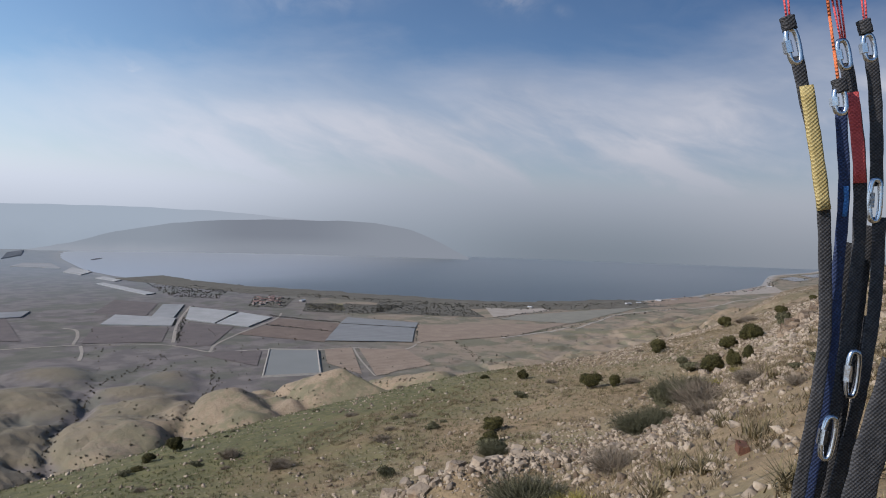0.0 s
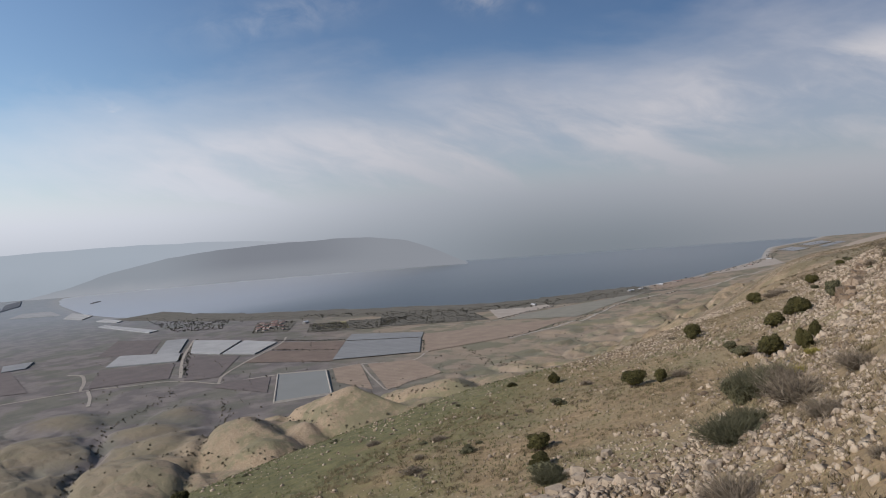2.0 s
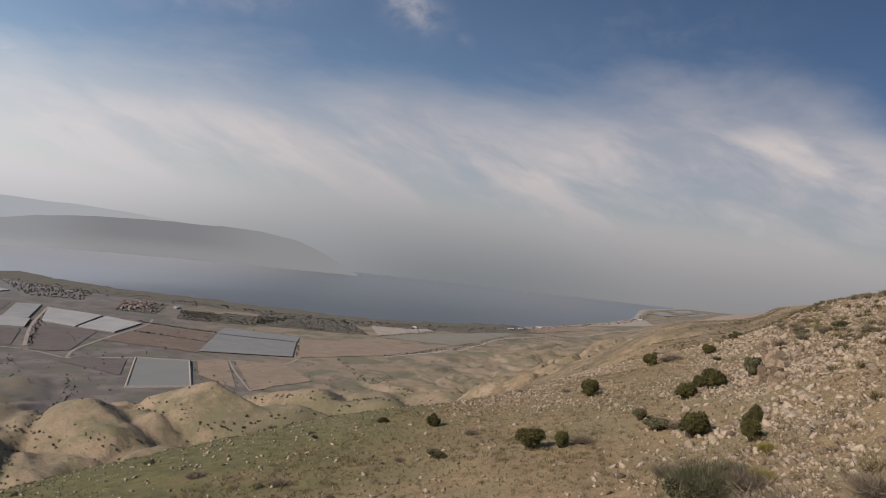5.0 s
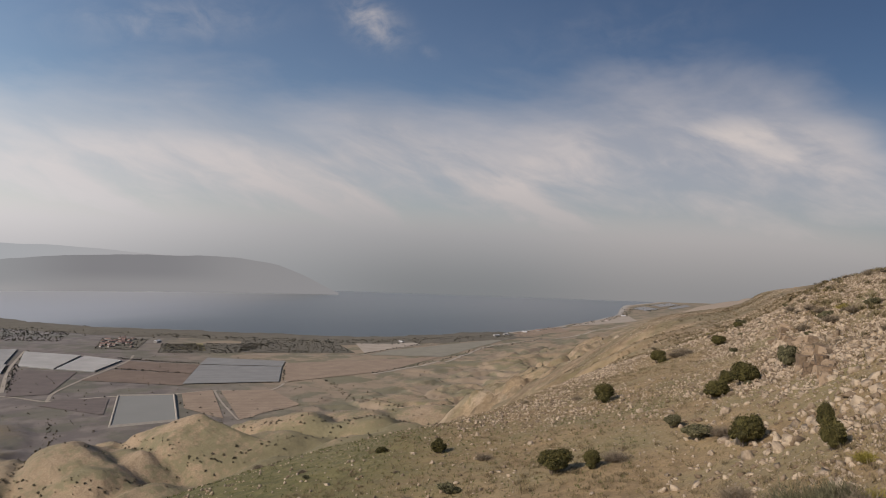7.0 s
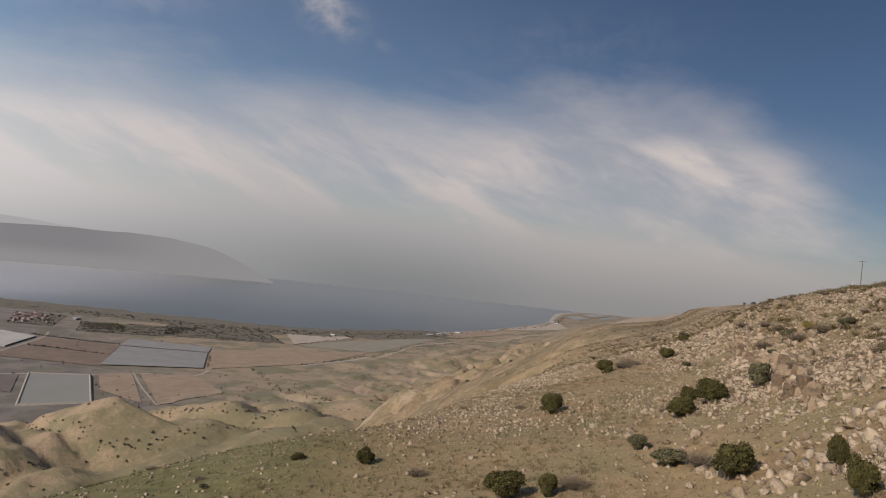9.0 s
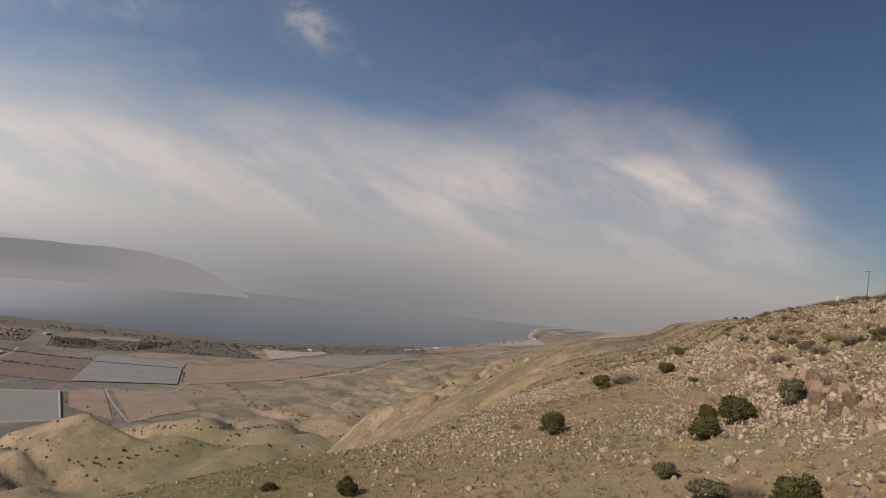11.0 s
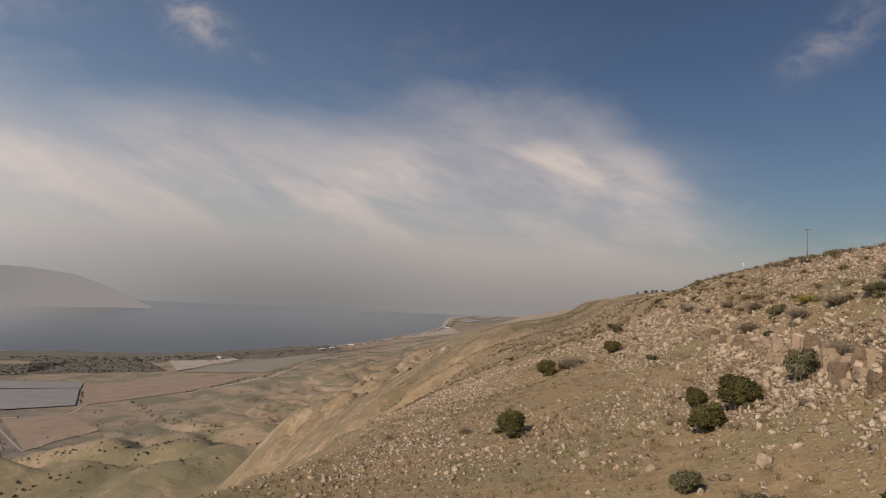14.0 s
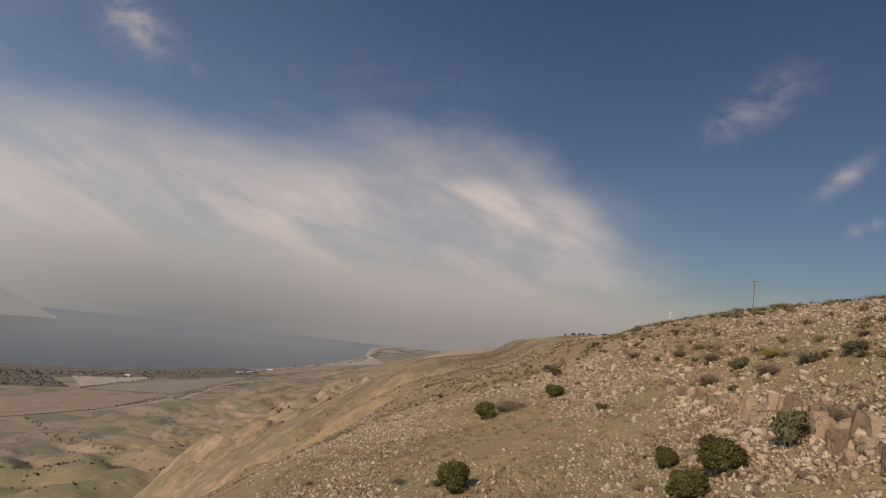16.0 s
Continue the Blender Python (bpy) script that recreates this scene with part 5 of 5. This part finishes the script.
PLANK = mottled("weathered jetty", (0.10, 0.095, 0.09), (0.16, 0.15, 0.14), 0.3)
for (ax, ay), (bx, by) in map(spread, (((1100, 2172), (1191, 2264)), ((1150, 2134), (1228, 2207)))):
    root = thing("jetty", "dark breakwater jetty running into the lake", "jetty", (ax, ay, 0.0), "jetties")
    bm = bmesh.new()
    ln = math.hypot(bx - ax, by - ay)
    box(bm, (ln, 7, 3.0), (ln / 2, 0, 0.2), 0.0, 0.6)
    ob = part("deck", bm, PLANK, root)
    root.rotation_euler = (0, 0, math.atan2(by - ay, bx - ax))
bm = bmesh.new()
bmesh.ops.create_icosphere(bm, subdivisions=3, radius=1.0, matrix=Matrix.Translation((*spread([(1142, 3382)])[0], 0)) @ Matrix.Rotation(0.9, 4, "Z") @ Matrix.Diagonal((75, 14, 3.5, 1)))
tagged(part("islet", bm, PLANK, None, "", True), "long low dark islet in the lake", "islet")


# ---- on the skyline ----
WOOD = mottled("grey weathered wood", (0.085, 0.075, 0.065), (0.15, 0.135, 0.12), 6.0)
PAINT = mottled("white painted steel", (0.44, 0.44, 0.44), (0.56, 0.56, 0.56), 3.0, 0.5)
CERAMIC = mottled("grey porcelain", (0.25, 0.25, 0.26), (0.33, 0.33, 0.34), 9.0, 0.3)

px, py = 89.0, 10.8
tall_post = 301.35 - height(px, py)
root = thing("post", "slim grey wooden post with a short crossarm on the crest", "post", (px, py, height(px, py)))
bm = bmesh.new()
rod(bm, (0, 0, -0.4), (0, 0, tall_post), 0.045, 0.032, 10)
part("shaft", bm, WOOD, root)
bm = bmesh.new()
box(bm, (0.05, 0.62, 0.05), (0, 0, tall_post - 0.05), 0.0, 0.006)
part("crossarm", bm, WOOD, root)
for off in (-0.27, 0.27):
    bm = bmesh.new()
    rod(bm, (0, off, tall_post - 0.03), (0, off, tall_post + 0.08), 0.025, 0.018, 8)
    part("insulator", bm, CERAMIC, root)

mx, my = 212.0, 5.0
root = thing("antenna_mast", "slim white antenna mast behind the crest", "mast", (mx, my, height(mx, my) - 1.3))
for k in range(3):
    a = 2.094 * k
    bm = bmesh.new()
    rod(bm, (0.20 * math.cos(a), 0.20 * math.sin(a), -0.5), (0.11 * math.cos(a), 0.11 * math.sin(a), 7.2), 0.026, 0.022, 6)
    part("leg", bm, PAINT, root)
bm = bmesh.new()
for k in range(9):
    for j in range(3):
        a, b, r0, r1 = 2.094 * j, 2.094 * (j + 1), 0.20 - 0.010 * k, 0.20 - 0.010 * (k + 1)
        rod(bm, (r0 * math.cos(a), r0 * math.sin(a), 0.8 * k), (r1 * math.cos(b), r1 * math.sin(b), 0.8 * (k + 1)), 0.014, None, 4)
part("lattice", bm, PAINT, root)
for k in range(3):
    bm = bmesh.new()
    box(bm, (0.08, 0.14, 1.1), (0.20 * math.cos(2.094 * k + 1), 0.20 * math.sin(2.094 * k + 1), 7.2), 2.094 * k + 1, 0.02)
    part("antenna_panel", bm, PAINT, root)

# ---- a rusty box among the rocks ----
RUST = mottled("rusted sheet steel", (0.085, 0.038, 0.022), (0.190, 0.085, 0.045), 14.0, 0.85, 0.4)
bx, by = 11.5, 4.3
root = thing("metal_box", "small rusty metal box lying open among rocks", "box", (bx, by, height(bx, by) + 0.02))
root.rotation_euler = (0.05, -0.12, 0.6)
root.scale = (0.85, 0.85, 0.85)
for size, at, name in (((0.30, 0.20, 0.012), (0, 0, 0.006), "base_plate"), ((0.30, 0.012, 0.17), (0, 0.094, 0.09), "side_panel"), ((0.30, 0.012, 0.17), (0, -0.094, 0.09), "side_panel"),
                       ((0.012, 0.176, 0.17), (0.144, 0, 0.09), "end_panel"), ((0.012, 0.176, 0.17), (-0.144, 0, 0.09), "end_panel"), ((0.30, 0.19, 0.012), (0, 0.02, 0.186), "lid")):
    bm = bmesh.new()
    box(bm, size, at, 0.0, 0.003)
    part(name, bm, RUST, root)


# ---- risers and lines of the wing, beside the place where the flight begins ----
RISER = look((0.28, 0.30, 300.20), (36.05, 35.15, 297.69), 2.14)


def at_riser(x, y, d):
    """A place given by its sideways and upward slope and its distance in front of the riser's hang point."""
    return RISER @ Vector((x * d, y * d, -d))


def webbing(name, points, wide, thick, material, parent, label=""):
    """A woven strap: a rounded flat band along a smooth line."""
    p = np.array([at_riser(*q) for q in points])
    d = np.concatenate([[0], np.cumsum(np.linalg.norm(np.diff(p, axis=0), axis=1))])
    t = np.linspace(0, d[-1], max(8, int(d[-1] / 0.012)))
    path = np.stack([knots(t, d, p[:, k]) for k in range(3)], 1)
    run = np.gradient(path, axis=0)
    run /= np.linalg.norm(run, axis=1)[:, None]
    front = np.array(RISER.to_3x3() @ Vector((0, 0, 1)))
    side = np.cross(run, front)
    side /= np.linalg.norm(side, axis=1)[:, None]
    out = np.cross(side, run)
    verts, faces = [], []
    ring = [(-1, 0), (-0.9, 0.8), (-0.5, 1), (0.5, 1), (0.9, 0.8), (1, 0), (0.9, -0.8), (0.5, -1), (-0.5, -1), (-0.9, -0.8)]
    k = len(ring)
    for i, c in enumerate(path):
        ripple = 1 + 0.05 * math.sin(i * 1.9)
        verts += [c + side[i] * a * wide * 0.58 * ripple + out[i] * b * thick / 2 for a, b in ring]
    faces = [(i * k + j, i * k + (j + 1) % k, (i + 1) * k + (j + 1) % k, (i + 1) * k + j) for i in range(len(path) - 1) for j in range(k)]
    faces += [tuple(range(k))[::-1], tuple(len(verts) - k + j for j in range(k))]
    return mesh_object(name, verts, faces, material, parent, label, True)


def cord(name, points, radius, material, parent, label=""):
    bm = bmesh.new()
    pts = [at_riser(*q) for q in points]
    for a, b in zip(pts, pts[1:]):
        rod(bm, a, b, radius, None, 6)
    return part(name, bm, material, parent, label, True)


def link(points, wide, radius, material, parent):
    """An oval steel link."""
    a, b = at_riser(*points[0]), at_riser(*points[1])
    front = RISER.to_3x3() @ Vector((0, 0, 1))
    run = (b - a).normalized()
    side = run.cross(front).normalized()
    mid_, half = (a + b) / 2, (b - a).length / 2
    loop = []
    for k in range(20):
        q = 2 * math.pi * k / 20
        c, s_ = math.cos(q), math.sin(q)
        loop.append(mid_ + run * half * (abs(s_) ** 0.75) * math.copysign(1, s_) + side * wide / 2 * (abs(c) ** 0.6) * math.copysign(1, c))
    bm = bmesh.new()
    rings = []
    for k, q in enumerate(loop):
        along_ = (loop[(k + 1) % 20] - loop[k - 1]).normalized()
        off = along_.cross(front).normalized()
        rings.append([bm.verts.new(q + (off * math.cos(h * 0.7854) + front * math.sin(h * 0.7854)) * radius) for h in range(8)])
    for k in range(20):
        for h in range(8):
            bm.faces.new((rings[k][h], rings[k][(h + 1) % 8], rings[(k + 1) % 20][(h + 1) % 8], rings[(k + 1) % 20][h]))
    ob = part("maillon", bm, material, parent, "", True)
    bm = bmesh.new()
    rod(bm, mid_ + side * wide / 2 - run * half * 0.35, mid_ + side * wide / 2 + run * half * 0.35, radius * 1.7, None, 6)
    part("screw_sleeve", bm, material, ob)
    return ob


def woven(name, dark, light):
    m, n = surface(name)
    p = n.add("NewGeometry", 0)
    weave = n.math("MULTIPLY", n.math("SINE", n.math("MULTIPLY", split(n, p)[2], 1500.0)), n.math("SINE", n.math("MULTIPLY", split(n, p)[0], 1900.0)))
    tone = total(n, (weave, 0.22), (n.noise(p, 90.0, 4.0, 0.6), 0.7))
    finish(n, n.mix(n.ramp(tone, 0.15, 0.65), dark, light), 0.8, weave, 0.5, 0.001)
    return m


BLACK = woven("black webbing", (0.016, 0.016, 0.017), (0.066, 0.063, 0.062))
GOLDEN = woven("yellow sleeve", (0.34, 0.255, 0.085), (0.50, 0.40, 0.17))
NAVY = woven("navy webbing", (0.010, 0.018, 0.055), (0.030, 0.050, 0.120))
BRIGHT = woven("bright blue edging", (0.03, 0.12, 0.33), (0.06, 0.20, 0.46))
RED = woven("red sleeve", (0.42, 0.055, 0.05), (0.60, 0.10, 0.09))
LINE_RED = woven("red line", (0.52, 0.06, 0.065), (0.68, 0.12, 0.11))
LINE_ORANGE = woven("orange line", (0.60, 0.14, 0.04), (0.75, 0.22, 0.08))
STEEL = mottled("polished steel", (0.55, 0.56, 0.58), (0.68, 0.69, 0.70), 30.0, 0.22, 0.05, 1.0)


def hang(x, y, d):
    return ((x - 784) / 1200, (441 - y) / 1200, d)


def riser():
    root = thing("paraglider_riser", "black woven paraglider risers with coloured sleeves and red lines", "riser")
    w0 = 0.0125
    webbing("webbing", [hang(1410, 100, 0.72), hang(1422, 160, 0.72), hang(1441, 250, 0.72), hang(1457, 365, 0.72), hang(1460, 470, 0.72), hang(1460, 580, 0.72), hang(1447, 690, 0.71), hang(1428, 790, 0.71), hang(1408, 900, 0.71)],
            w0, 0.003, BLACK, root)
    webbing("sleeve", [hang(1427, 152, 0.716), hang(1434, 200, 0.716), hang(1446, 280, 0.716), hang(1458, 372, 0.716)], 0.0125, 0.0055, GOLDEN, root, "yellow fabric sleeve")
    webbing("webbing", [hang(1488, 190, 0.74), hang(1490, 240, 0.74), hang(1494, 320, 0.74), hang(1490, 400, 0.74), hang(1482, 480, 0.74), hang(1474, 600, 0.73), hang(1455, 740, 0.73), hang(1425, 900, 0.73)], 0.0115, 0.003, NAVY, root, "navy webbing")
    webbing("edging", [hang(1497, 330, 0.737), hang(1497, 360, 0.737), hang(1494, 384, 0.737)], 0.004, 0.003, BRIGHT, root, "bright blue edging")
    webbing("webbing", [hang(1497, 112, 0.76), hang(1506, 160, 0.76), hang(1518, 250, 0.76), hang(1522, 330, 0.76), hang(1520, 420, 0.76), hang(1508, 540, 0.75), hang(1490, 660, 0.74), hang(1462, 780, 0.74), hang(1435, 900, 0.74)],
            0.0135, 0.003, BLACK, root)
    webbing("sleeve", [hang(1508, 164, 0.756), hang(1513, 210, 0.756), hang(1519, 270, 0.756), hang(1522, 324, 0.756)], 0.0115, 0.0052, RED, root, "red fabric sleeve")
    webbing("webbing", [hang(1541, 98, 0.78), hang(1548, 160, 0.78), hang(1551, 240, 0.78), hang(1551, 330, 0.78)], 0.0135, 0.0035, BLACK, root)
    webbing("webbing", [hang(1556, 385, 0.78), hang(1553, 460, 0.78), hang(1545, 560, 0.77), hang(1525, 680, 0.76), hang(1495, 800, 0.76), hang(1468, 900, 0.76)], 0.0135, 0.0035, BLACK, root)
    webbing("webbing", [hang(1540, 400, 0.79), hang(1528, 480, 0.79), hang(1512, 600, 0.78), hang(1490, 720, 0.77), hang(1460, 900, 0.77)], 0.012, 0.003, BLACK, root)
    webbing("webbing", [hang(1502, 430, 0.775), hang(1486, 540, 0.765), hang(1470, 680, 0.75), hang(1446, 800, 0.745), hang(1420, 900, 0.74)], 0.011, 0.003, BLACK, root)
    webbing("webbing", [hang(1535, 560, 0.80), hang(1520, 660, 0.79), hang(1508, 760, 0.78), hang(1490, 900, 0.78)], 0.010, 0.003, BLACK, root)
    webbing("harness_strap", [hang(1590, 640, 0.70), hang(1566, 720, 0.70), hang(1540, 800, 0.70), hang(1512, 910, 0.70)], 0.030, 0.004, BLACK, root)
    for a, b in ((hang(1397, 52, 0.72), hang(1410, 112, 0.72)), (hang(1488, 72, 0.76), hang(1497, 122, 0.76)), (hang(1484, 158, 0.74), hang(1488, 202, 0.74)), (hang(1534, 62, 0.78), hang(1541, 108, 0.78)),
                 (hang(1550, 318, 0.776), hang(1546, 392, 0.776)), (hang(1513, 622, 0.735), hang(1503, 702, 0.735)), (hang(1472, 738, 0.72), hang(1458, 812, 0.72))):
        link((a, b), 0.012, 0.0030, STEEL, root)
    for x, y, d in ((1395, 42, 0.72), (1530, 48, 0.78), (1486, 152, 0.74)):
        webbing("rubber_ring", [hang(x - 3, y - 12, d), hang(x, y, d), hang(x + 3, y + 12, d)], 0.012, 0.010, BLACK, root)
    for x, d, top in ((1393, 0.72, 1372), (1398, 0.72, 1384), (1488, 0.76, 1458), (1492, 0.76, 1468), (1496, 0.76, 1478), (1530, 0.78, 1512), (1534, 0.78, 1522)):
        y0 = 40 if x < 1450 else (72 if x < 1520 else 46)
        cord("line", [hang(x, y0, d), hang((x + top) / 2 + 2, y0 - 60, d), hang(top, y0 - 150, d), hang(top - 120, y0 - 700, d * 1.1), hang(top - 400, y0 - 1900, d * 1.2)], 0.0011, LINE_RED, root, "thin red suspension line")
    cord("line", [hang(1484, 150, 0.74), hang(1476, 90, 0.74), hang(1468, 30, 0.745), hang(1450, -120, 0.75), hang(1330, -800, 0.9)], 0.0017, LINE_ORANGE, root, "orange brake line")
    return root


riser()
